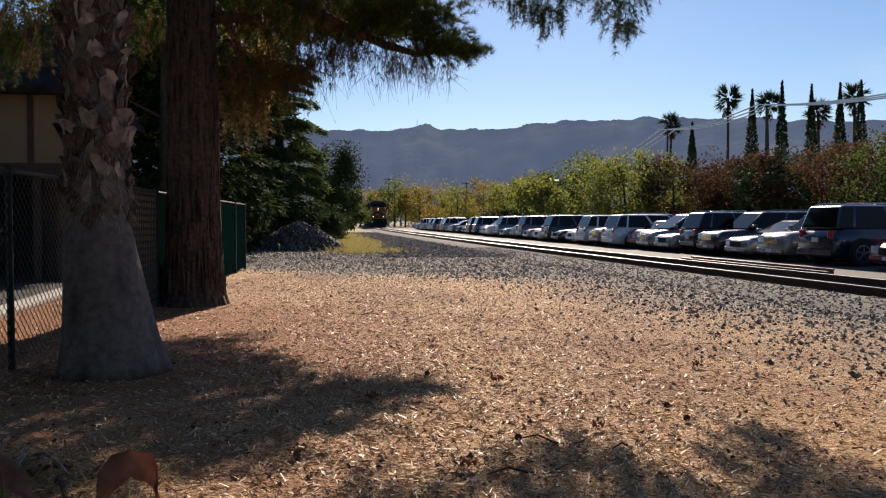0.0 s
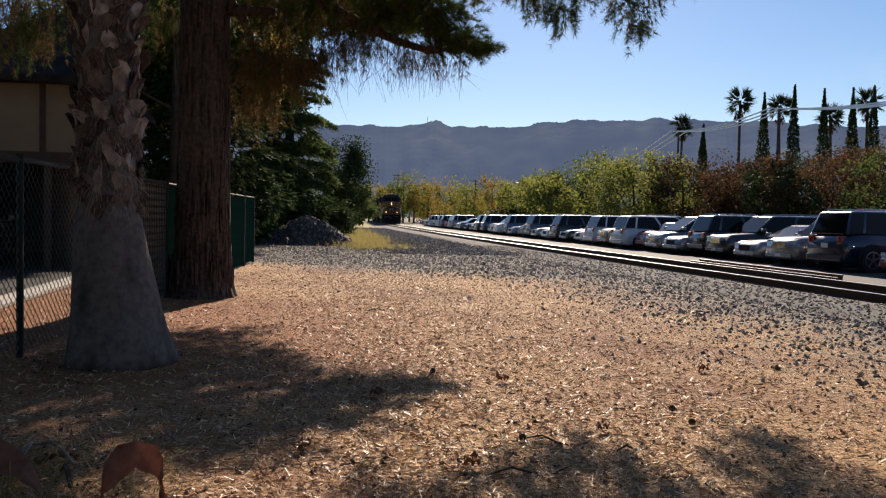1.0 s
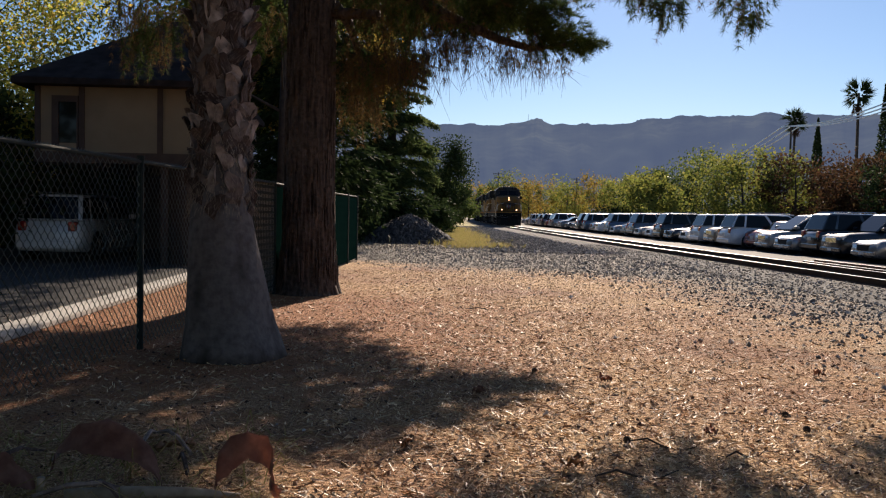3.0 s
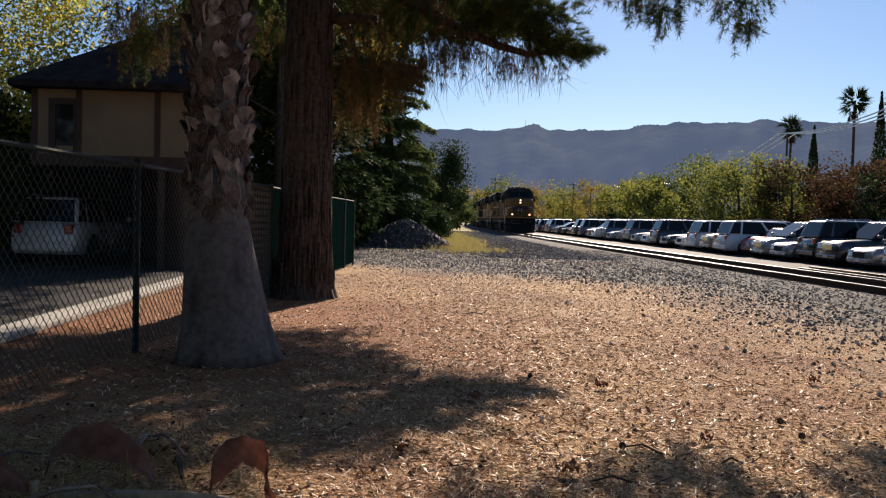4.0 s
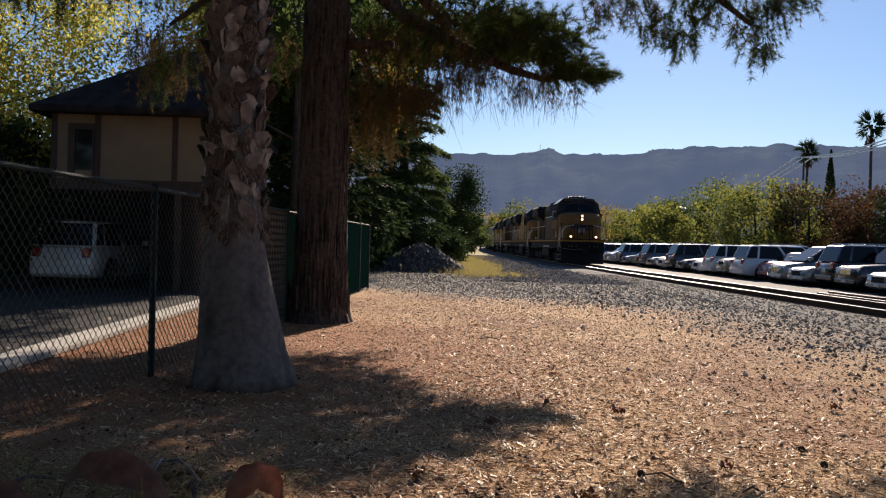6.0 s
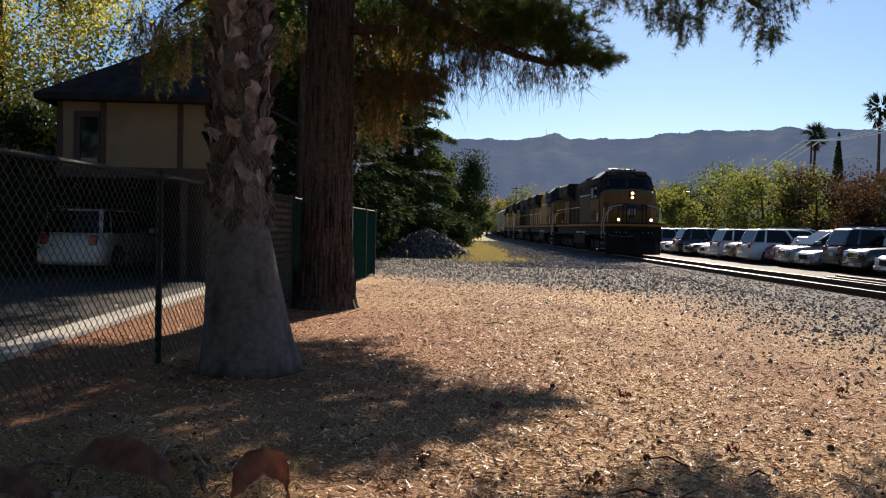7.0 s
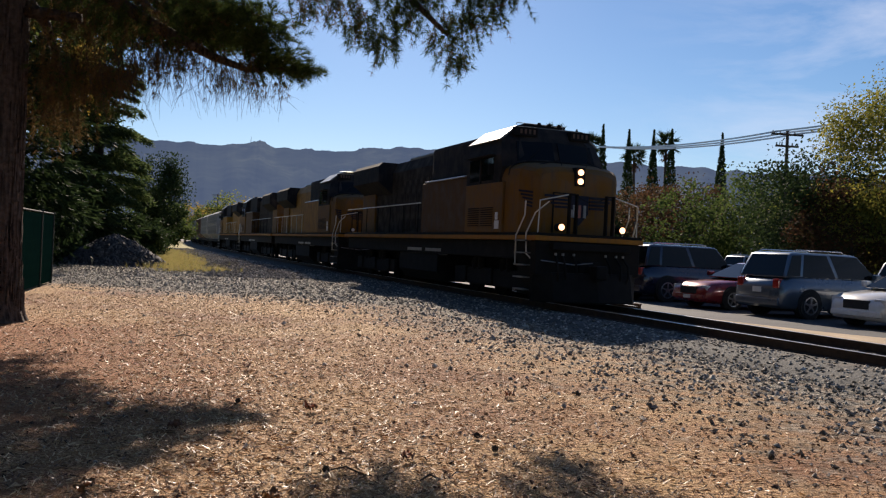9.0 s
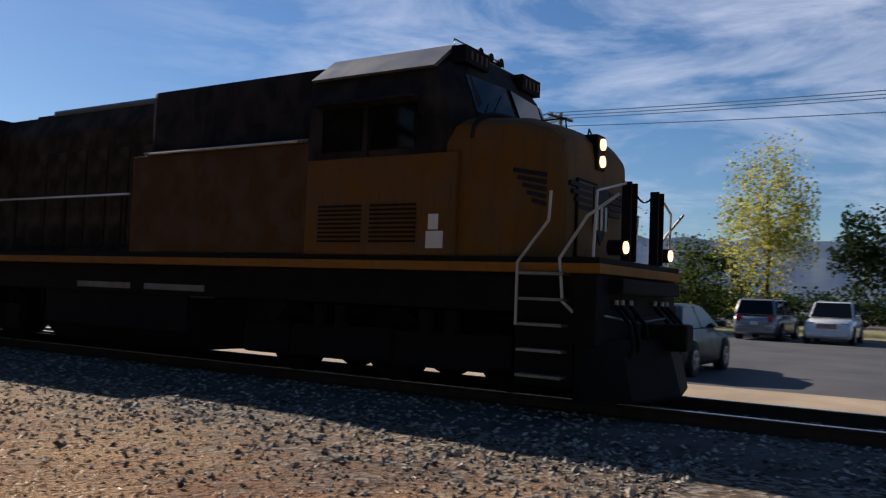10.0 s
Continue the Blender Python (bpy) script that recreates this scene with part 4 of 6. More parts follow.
def locomotive(label, L=19.0, hood=None, lit=False):
    """A wide-nosed freight locomotive; its nose points to -y, its coupler at y = 0."""
    t = thing("locomotive", pose(0, 0, 0), label, "locomotive", "locomotives of the train")
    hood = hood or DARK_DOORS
    # frame, sill stripe, pilot
    part("underframe", boxed(-1.4, 1.4, .9, L - .5, 1.3, 1.78, bevel=.04), BLACK_STEEL, t)
    part("sill", boxed(-1.53, 1.53, .6, L - .25, 1.78, 1.9, bevel=.015), SILL_YELLOW, t, "yellow frame stripe")
    part("walkway", boxed(-1.5, 1.5, .62, L - .27, 1.9, 1.97, bevel=.01), BLACK_STEEL, t, "dark walkway plate")
    pilot = part("pilot", boxed(-1.47, 1.47, .66, .95, .95, 1.78, bevel=.03), BLACK_STEEL, t, "black pilot plate")
    plough = [[(-1.45, .8, z1), (-1.1, .5 - .16 * k, z1), (0, .3 - .2 * k, z1), (1.1, .5 - .16 * k, z1), (1.45, .8, z1), (1.45, .92, z1), (-1.45, .92, z1)] for k, z1 in ((0, 1.02), (.45, .75), (1, .34), (.9, .3))]
    part("plough", loft(plough), BLACK_STEEL, pilot, "curved black snowplough")
    part("anticlimber", boxed(-1.1, 1.1, .48, .72, 1.56, 1.74, bevel=.03), BLACK_STEEL, pilot)
    bm = drum("y", (0, .42, 1.05), .16, .3, 10)
    box(bm, -.16, .16, .0, .32, .88, 1.22, bevel=.05)
    box(bm, -.3, .3, .58, .68, .85, 1.3, bevel=.03)
    part("coupler", bm, BLACK_STEEL, pilot)
    part("cut_lever", tube([(-1.35, .6, 1.3), (-.5, .5, 1.22), (-.1, .3, 1.28)], .016, 5), STEEL, pilot, "thin uncoupling lever")
    for k, x in enumerate((-.95, -.75, -.45, .45, .75, .95)):
        part("air_hose", tube([(x, .62, 1.42), (x * 1.05, .42, 1.2), (x * 1.03, .38, .95), (x, .46, .72)], .028, 6), BLACK_STEEL, pilot)
        part("hose_fitting", drum("z", (x, .62, 1.46), .035, .03, 8), STEEL, pilot)
    # nose, with its arched top
    rings = []
    for v, w, zs, zc in ((1.27, 1.0, 3.05, 3.3), (1.31, 1.08, 3.25, 3.54), (1.44, 1.2, 3.36, 3.68), (1.8, 1.43, 3.42, 3.8), (2.75, 1.47, 3.45, 3.88)):
        arch = [(math.copysign(w * abs(math.cos(q)) ** .6, math.cos(q)), zs + (zc - zs) * abs(math.sin(q)) ** .6) for q in (math.pi * k / 12 for k in range(13))]
        rings.append([(-w, v, 1.97), (w, v, 1.97)] + [(x, v, z) for x, z in arch])
    nose = part("nose", loft(rings), YELLOW, t, "yellow snub nose with an arched top")
    part("headlight_box", boxed(-.15, .15, 1.235, 1.5, 3.2, 3.68, bevel=.04), BLACK_STEEL, nose)
    for z in (3.32, 3.55):
        part("headlamp", drum("y", (0, 1.225, z), .078, .02, 18), LAMP if lit else HEAD_CLEAR, nose, "round headlamp")
    part("nose_door", boxed(-.72, -.14, 1.235, 1.29, 2.02, 2.98, bevel=.015), YELLOW, nose, "yellow nose door")
    for x0, x1, z0, z1 in ((-.75, -.72, 2.0, 3.0), (-.14, -.11, 2.0, 3.0), (-.75, -.11, 2.98, 3.01)):
        part("door_frame", boxed(x0, x1, 1.24, 1.28, z0, z1), BLACK_STEEL, nose)
    part("door_handle", boxed(-.24, -.2, 1.2, 1.24, 2.4, 2.6, bevel=.01), STEEL, nose)
    part("shield", loft([[(-.26, v, 2.96), (.26, v, 2.96), (.26, v, 2.5), (0, v, 2.2), (-.26, v, 2.5)] for v in (1.222, 1.236)]), BLUE_TRIM, nose, "dark blue shield")
    for k in range(3):
        part("shield_bar", boxed(-.19 + .15 * k, -.11 + .15 * k, 1.214, 1.223, 2.4, 2.72), RED_TRIM if k % 2 else STEEL, nose)
    for s in (-1, 1):
        for k in range(4):
            x0, x1, z = .3, .98 - .09 * k, 2.92 - .09 * k
            part("wing_stripe", boxed(min(s * x0, s * x1), max(s * x0, s * x1), 1.23, 1.33, z - .028, z + .028), BLUE_TRIM, nose, "dark blue wing stripe")
        for k in range(5):
            z, far = 2.96 - .09 * k, 1.0 - .14 * k
            part("wing_stripe", loft([[(s * (1.2 + .23 * f + o), 1.45 + .36 * f - o, zz) for f, zz in ((.02, z), (far, z + .05), (far, z + .1), (.02, z + .055))] for o in (-.03, .014)]), BLUE_TRIM, nose, "dark blue wing stripe")
    # end-platform plates, rails and lamps
    for x in (-.62, -.42, .42, .62):
        part("platform_post", boxed(x - .022, x + .022, .58, .7, 1.97, 2.95, bevel=.01), BLACK_STEEL, t, "black end-platform post")
    for s in (-1, 1):
        part("post_rail", tube([(s * .42, .64, 2.93), (s * .62, .64, 2.93)], .02, 6), BLACK_STEEL, t)
        part("end_rail", tube([(s * .62, .65, 2.93), (s * 1.38, .72, 2.75), (s * 1.4, .74, 1.97)], .018, 6), HANDRAIL, t, "pale end rail")
    part("safety_chain", tube([(-.4 + .1 * k, .65, 2.9 - .14 * math.sin(math.pi * k / 8)) for k in range(9)], .012, 4), BLACK_STEEL, t)
    for s in (-1, 1):
        d = part("ditch_light", drum("y", (s * .86, .66, 2.12), .095, .1, 18), BLACK_STEEL, t)
        part("lens", drum("y", (s * .86, .55, 2.12), .076, .015, 18), LAMP if lit else HEAD_CLEAR, d, "lit warm lamp lens" if lit else "")
    # steps and grab rails
    for s in (-1, 1):
        lad = part("step_well", boxed(s * 1.40 - .02, s * 1.40 + .02, .95, 1.7, .45, 1.79), BLACK_STEEL, t, "black step well")
        for k in range(5):
            z = .55 + .3 * k
            part("step", boxed(s * 1.5 - .1, s * 1.5 + .08, 1.02, 1.6, z, z + .035), STEEL, lad, "worn steel step")
        bm = tube([(s * 1.53, 1.65, 1.15), (s * 1.53, 1.65, 1.9), (s * 1.5, 1.27, 2.4), (s * 1.5, 1.25, 2.75)], .02, 6)
        part("grab_rail", bm, HANDRAIL, t, "pale grab rail")
        bm = tube([(s * 1.45, .95, 1.33), (s * 1.53, 1.05, 1.45), (s * 1.53, 1.1, 1.95), (s * 1.45, .8, 2.45), (s * 1.25, .5, 2.72)], .02, 6)
        part("grab_rail", bm, HANDRAIL, t, "pale grab rail")
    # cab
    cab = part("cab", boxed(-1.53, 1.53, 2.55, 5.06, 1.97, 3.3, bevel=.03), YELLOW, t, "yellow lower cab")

    def cab_ring(z, v, w):
        return [(-w, v + .22, z), (-w * .72, v, z), (w * .72, v, z), (w, v + .22, z), (w, 5.05, z), (-w, 5.05, z)]

    def cab_front(z):
        return 2.42 + (z - 3.7) * .42
    part("upper_cab", loft([cab_ring(3.3, 2.6, 1.525), cab_ring(3.7, 2.44, 1.525), cab_ring(4.03, 2.56, 1.52), cab_ring(4.45, 2.74, 1.42), cab_ring(4.83, 2.95, .97)]), DARK_GREY, cab, "dark grey upper cab")
    part("nose_brow", tube([(math.copysign(1.44 * abs(math.cos(q)) ** .6, math.cos(q)), 2.4 - .08 * math.sin(q), 3.46 + .43 * abs(math.sin(q)) ** .6) for q in (math.pi * k / 16 for k in range(17))], .028, 8), DARK_GREY, cab, "arched dark brow under the windscreen")
    part("cab_roof", loft([[(-1.5, v, 4.46), (-1.0, v, 4.86), (1.0, v, 4.86), (1.5, v, 4.46), (1.45, v, 4.44), (.95, v, 4.835), (-.95, v, 4.835), (-1.45, v, 4.44)] for v in (2.98, 5.08)]), GREY_ROOF, cab, "grey sloped cab roof")
    for s in (-1, 1):
        part("windscreen", loft([[(s * x, cab_front(z) - o + (.045 if x > 1 else 0), z) for x, z in ((.08, 3.93), (1.16, 3.86), (1.12, 4.4), (.08, 4.44))] for o in (-.01, .035)]), CAR_GLASS, cab, "dark windscreen")
        part("number_board", boxed(min(s * .5, s * 1.15), max(s * .5, s * 1.1), 2.72, 2.95, 4.56, 4.8, bevel=.015), BLACK_STEEL, cab, "black number board")
        for k in range(4):
            x = s * (.6 + .13 * k)
            part("number_bar", boxed(x - .028, x + .028, 2.71, 2.73, 4.62, 4.74), BROWN_CAR, cab)
        for y0, y1 in ((3.2, 3.95), (4.1, 4.8)):
            part("side_window", boxed(s * 1.53 - .012, s * 1.53 + .012, y0, y1, 3.38, 3.98, bevel=.008), CAR_GLASS, cab, "dark side window")
        part("window_frame", boxed(s * 1.55 - .02, s * 1.55 + .02, 3.98, 4.04, 3.3, 4.0), DARK_GREY, cab)
        louvre(cab, s * 1.53, 3.15, 3.9, 2.12, 2.66, 9, BLACK_STEEL)
        louvre(cab, s * 1.53, 4.05, 4.8, 2.12, 2.66, 9, BLACK_STEEL)
        part("notice_plate", boxed(s * 1.535 - .008, s * 1.535 + .008, 2.72, 2.98, 2.06, 2.28), WHITE_PAINT, cab, "white notice plate")
        part("notice_plate", boxed(s * 1.535 - .008, s * 1.535 + .008, 2.8, 2.95, 2.3, 2.5), WHITE_PAINT, cab, "white notice plate")
    part("air_conditioner", boxed(-.62, .62, 3.25, 4.15, 4.86, 5.0, bevel=.04), BLACK_STEEL, cab, "flat rooftop cooling unit")
    part("antenna_plate", boxed(-.55, .35, 4.35, 4.95, 4.86, 4.93, bevel=.02), BLACK_STEEL, cab)
    part("antenna_dome", drum("z", (-.2, 4.6, 4.97), .09, .04, 10), STEEL, cab)
    for k in range(3):
        part("horn", tube([(-.35 + .3 * k, 3.2, 4.92), (-.35 + .3 * k, 3.05, 4.92), (-.35 + .3 * k, 2.95, 4.92)], [.03, .035, .07], 8), BLACK_STEEL, cab)
    part("roof_grab", tube([(-1.0, 3.0, 4.88), (-1.0, 3.0, 4.94), (.4, 3.0, 4.94), (.4, 3.0, 4.88)], .012, 5), STEEL, cab)
    for s in (-1, 1):
        part("mirror", boxed(min(s * 1.56, s * 1.72), max(s * 1.56, s * 1.72), 3.1, 3.13, 3.5, 3.8, bevel=.01), BLACK_STEEL, cab)
        part("window_shade", boxed(min(s * 1.5, s * 1.72), max(s * 1.5, s * 1.72), 3.15, 4.85, 4.02, 4.05), DARK_GREY, cab, "narrow shade over the side windows")
        part("nose_grab", tube([(s * .35, 1.6, 3.72), (s * .4, 1.6, 3.86), (s * .95, 1.7, 3.72), (s * .95, 1.7, 3.6)], .013, 5), BLACK_STEEL, nose)
    part("wiper", tube([(-.9, 2.4, 3.9), (-.55, 2.5, 4.2)], .01, 4), BLACK_STEEL, cab)
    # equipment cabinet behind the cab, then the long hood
    part("equipment_cabinet", boxed(-1.46, 1.46, 5.08, 9.0, 1.97, 3.58, bevel=.03), hood if hood is CLEAN_YELLOW else BROWN_YELLOW, t, "brown-yellow equipment cabinet")
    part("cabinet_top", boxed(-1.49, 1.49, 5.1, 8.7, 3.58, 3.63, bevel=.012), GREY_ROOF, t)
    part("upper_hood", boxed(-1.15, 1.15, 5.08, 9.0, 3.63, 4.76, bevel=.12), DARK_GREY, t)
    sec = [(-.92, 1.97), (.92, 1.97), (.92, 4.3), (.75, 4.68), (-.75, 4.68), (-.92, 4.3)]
    part("long_hood", loft([[(x, v, z) for x, z in sec] for v in (9.0, L - 1.2)]), hood, t, "long hood behind the cab")
    n = int((L - 6 - 9.2) / .62)
    door = None
    for k in range(n):
        for s in (-1, 1):
            if door is None:
                door = part("hood_door", boxed(-.012, .012, 0, .56, 2.1, 3.9, bevel=.006), hood, t)
                q = door
            else:
                q = new("hood_door", door.data)
                q.parent = t
            q.matrix_basis = pose(s * .93, 9.2 + .62 * k, 0)
    part("dynamic_brake_roof", boxed(-.75, .75, 9.3, 12.5, 4.68, 4.8, bevel=.05), GREY_ROOF, t)
    part("exhaust_stack", boxed(-.35, .35, 12.9, 13.7, 4.68, 4.86, bevel=.04), BLACK_STEEL, t)
    wing = [(-.92, 3.5), (.92, 3.5), (1.5, 3.95), (1.5, 4.55), (1.35, 4.7), (-1.35, 4.7), (-1.5, 4.55), (-1.5, 3.95)]
    part("radiator", loft([[(x, v, z) for x, z in wing] for v in (L - 5.0, L - 1.3)]), DARK_GREY, t, "flared grey radiator section")
    part("rear_hood_panel", boxed(-1.0, 1.0, L - 3.0, L - 1.15, 1.98, 3.9, bevel=.03), YELLOW, t)
    bm = boxed(-.3, .3, 6.2, 6.8, 4.76, 4.86, bevel=.02)
    for y in (7.3, 8.1):
        drum("x", (0, y, 4.8), .1, .4, 8, bm)
    part("roof_fan", bm, BLACK_STEEL, t)
    # handrails along the walkway
    for s in (-1, 1):
        bm = tube([(s * 1.5, 9.0, 2.95), (s * 1.5, L - .6, 2.95)], .02, 6)
        y = 9.2
        while y < L - .5:
            part("rail_post", tube([(s * 1.5, y, 1.97), (s * 1.5, y, 2.94)], .016, 5), HANDRAIL if hood is CLEAN_YELLOW else BLACK_STEEL, t)
            y += 1.55
        part("handrail", bm, HANDRAIL, t, "pale walkway handrail")
        part("cabinet_rail", tube([(s * 1.5, 5.3, 3.6), (s * 1.5, 8.55, 3.6)], .018, 5), HANDRAIL, t)
    # tank and air reservoirs
    part("fuel_tank", loft([[(x * .5 * 2.7, v, .42 + z * 1.2) for x, z in ((-.8, 0), (.8, 0), (1, .25), (1, .75), (-1, .75), (-1, .25))] for v in (7.6, L - 7.6)]), BLACK_STEEL, t)
    for s in (-1, 1):
        for y in (7.2, 9.0):
            part("air_reservoir", drum("y", (s * 1.25, y + .7, 1.42), .16, .72, 12), STEEL, t, "dull steel air reservoir")
    sets = bogie(t, 3.9) + bogie(t, L - 3.9)
    return t, sets


def hopper(label, material, L=16.0):
    t = thing("hopper_wagon", pose(0, 0, 0), label, "freight wagon", "wagons of the train")
    part("underframe", boxed(-1.3, 1.3, .3, L - .3, 1.05, 1.3, bevel=.03), BLACK_STEEL, t)
    sec = [(-1.45, 1.9), (-.7, 1.25), (.7, 1.25), (1.45, 1.9), (1.55, 3.0), (1.45, 4.2), (1.0, 4.5), (-1.0, 4.5), (-1.45, 4.2), (-1.55, 3.0)]
    part("hopper_body", loft([[(x, v, z) for x, z in sec] for v in (1.3, L - 1.3)]), material, t)
    rib = None
    for k in range(12):
        for s in (-1, 1):
            if rib is None:
                rib = r = part("side_rib", boxed(-.04, .04, -.04, .04, 1.9, 4.15), material, t)
            else:
                r = new("side_rib", rib.data)
                r.parent = t
            r.matrix_basis = pose(s * 1.56, 1.6 + (L - 3.2) * k / 11, 0)
    part("roof_walk", boxed(-.5, .5, 1.4, L - 1.4, 4.5, 4.62), GREY_ROOF, t)
    bogie(t, 2.1, 2, .44)
    bogie(t, L - 2.1, 2, .44)
    return t


TRAIN = []                                   # thing, distance of its front behind the train's front, length, turned round
lead, lead_sets = locomotive("yellow and grey freight locomotive with lit headlamps", lit=True)
TRAIN.append((lead, 0.0, 19.0, False))
trail, _s = locomotive("dirty yellow freight locomotive coupled behind the first", hood=CLEAN_YELLOW)
TRAIN.append((trail, 19.3, 19.0, False))
third = copy_thing(lead, pose(0, 0, 0))
tagged(third, "yellow trailing freight locomotive with a dark hood")
for o in third.children_recursive:
    if o.type == "MESH" and o.data.materials and o.data.materials[0] is LAMP:
        o.data = o.data.copy()
        o.data.materials[0] = HEAD_CLEAR
        if "label" in o:
            o["label"] = "unlit lamp lens"
TRAIN.append((third, 38.6, 19.0, True))
TRAIN.append((copy_thing(trail, pose(0, 0, 0)), 57.9, 19.0, True))
wagon = hopper("pale grey covered hopper wagon", HOPPER)
wagon2 = hopper("brown covered hopper wagon", BROWN_CAR)
at = 77.5
for k in range(11):
    src = wagon if k % 4 != 2 else wagon2
    w = src if k in (0, 2) else copy_thing(src, pose(0, 0, 0))
    TRAIN.append((w, at, 16.0, False))
    at += 16.3

FRONT = [(0, 145.0), (0.5, 137.6), (1, 130.1), (1.5, 122.4), (2, 114.6), (2.7, 103.4), (3.5, 90.4), (4, 82.7), (4.5, 75.7), (5, 69.0), (5.7, 59.95), (6.5, 49.8), (7, 43.4), (7.5, 37.1), (8, 30.5), (8.5, 23.9), (9, 17.2), (9.5, 10.2), (9.6, 8.9), (9.7, 7.5), (9.8, 5.99), (9.9, 4.48), (10, 2.96)]


def motions():
    for ob, back, L, turned in TRAIN:
        rows = []
        for t, y in FRONT:
            a, b = y + back, y + back + L
            xa, xb = TRACK_X + curve_x(a), TRACK_X + curve_x(b)
            yaw = -math.degrees(math.atan2(xb - xa, b - a))
            rows.append((t, pose(xb, b, 0, 0, 0, yaw + 180) if turned else pose(xa, a, 0, 0, 0, yaw)))
        walk(ob, rows)
    # the leading locomotive's wheels roll
    ts = [f for f, y in FRONT]
    ds = [FRONT[0][1] - y for f, y in FRONT]
    for w, v, r in lead_sets:
        rows = []
        for k in range(301):
            t = k / 30
            rows.append((t, pose(0, v, .25 + r, math.degrees(np.interp(t, ts, ds) / r))))
        walk(w, rows)


# ---- fence, house, driveway ----
FENCE_A, FENCE_B = (-2.82, 4.2), (-1.03, 26.0)


def fence_x(y):
    return FENCE_A[0] + (FENCE_B[0] - FENCE_A[0]) * (y - FENCE_A[1]) / (FENCE_B[1] - FENCE_A[1])


def fence():
    t = thing("chain_link_fence", pose(0, 0, 0), "chain-link fence with green posts and slats", "fence")
    post0 = tube([(0, 0, 0), (0, 0, 1.97)], .034, 10)
    drum("z", (0, 0, 1.99), .042, .025, 10, post0)
    p = part("post", post0, GREEN_POST, t, "dark green steel post")
    ys = [4.25, 8.75, 11.8, 14.85, 17.9, 20.95, 24.0, 26.0]
    for i, y in enumerate(ys):
        q = p if i == 0 else new("post", p.data)
        q.parent = t
        q.matrix_basis = pose(fence_x(y), y, 0)
    part("top_rail", tube([(fence_x(4.2), 4.2, 1.95), (fence_x(26), 26, 1.95)], .021, 8), GREEN_POST, t, "green top rail")
    # woven wire: zigzag strands, each crossing its neighbour
    verts, faces = [], []
    cell, z0, z1, wr = .054, .04, 1.97, .003
    y = 4.25
    rows = int((z1 - z0) / cell)
    strand = 0
    while y < 15.0:
        pts = []
        for k in range(rows + 1):
            odd = (k + strand) % 2
            yy = y + (cell / 2 if odd else -cell / 2)
            pts.append((fence_x(yy) + (.004 if odd else -.004), yy, z0 + k * cell))
        for a, b in zip(pts, pts[1:]):
            n = len(verts)
            for q in (a, b):
                verts += [(q[0] + wr, q[1], q[2] + wr), (q[0] - wr, q[1] + wr, q[2]), (q[0] - wr, q[1] - wr, q[2])]
            faces += [(n, n + 1, n + 4, n + 3), (n + 1, n + 2, n + 5, n + 4), (n + 2, n, n + 3, n + 5)]
        y += cell
        strand += 1
    tagged(raw("wire_mesh", verts, faces, GALV, t), "dull green-grey woven wire")
    # twisted wire ends over the top rail
    ends = []
    y = 4.3
    while y < 15.0:
        for s in (-1, 1):
            p = np.array((fence_x(y), y, 1.95))
            ends.append((p, p + np.array((.003 * s, .01 * s, .02)), p + np.array((.006 * s, .022 * s, .036))))
        y += cell
    tagged(strand_mesh("wire_end", ends, .0035, GALV, t), kind="stuff")
    # privacy slats past the pine
    sl = boxed(-.008, .008, -.03, .03, .06, 1.9)
    me = bpy.data.meshes.new("slat")
    sl.to_mesh(me)
    sl.free()
    me.materials.append(GREEN_SLAT)
    y = 15.0
    while y < 25.95:
        s = new("slat", me)
        s.parent = t
        s.matrix_basis = pose(fence_x(y), y, 0, 0, 0, -4)
        y += .0715
    me2 = me.copy()
    me2.materials[0] = GREEN_POST
    y = 12.4
    while y < 15.0:
        s = new("slat", me2)
        s.parent = t
        s.matrix_basis = pose(fence_x(y) - .012, y, 0, 0, 0, 28)
        y += .11


fence()


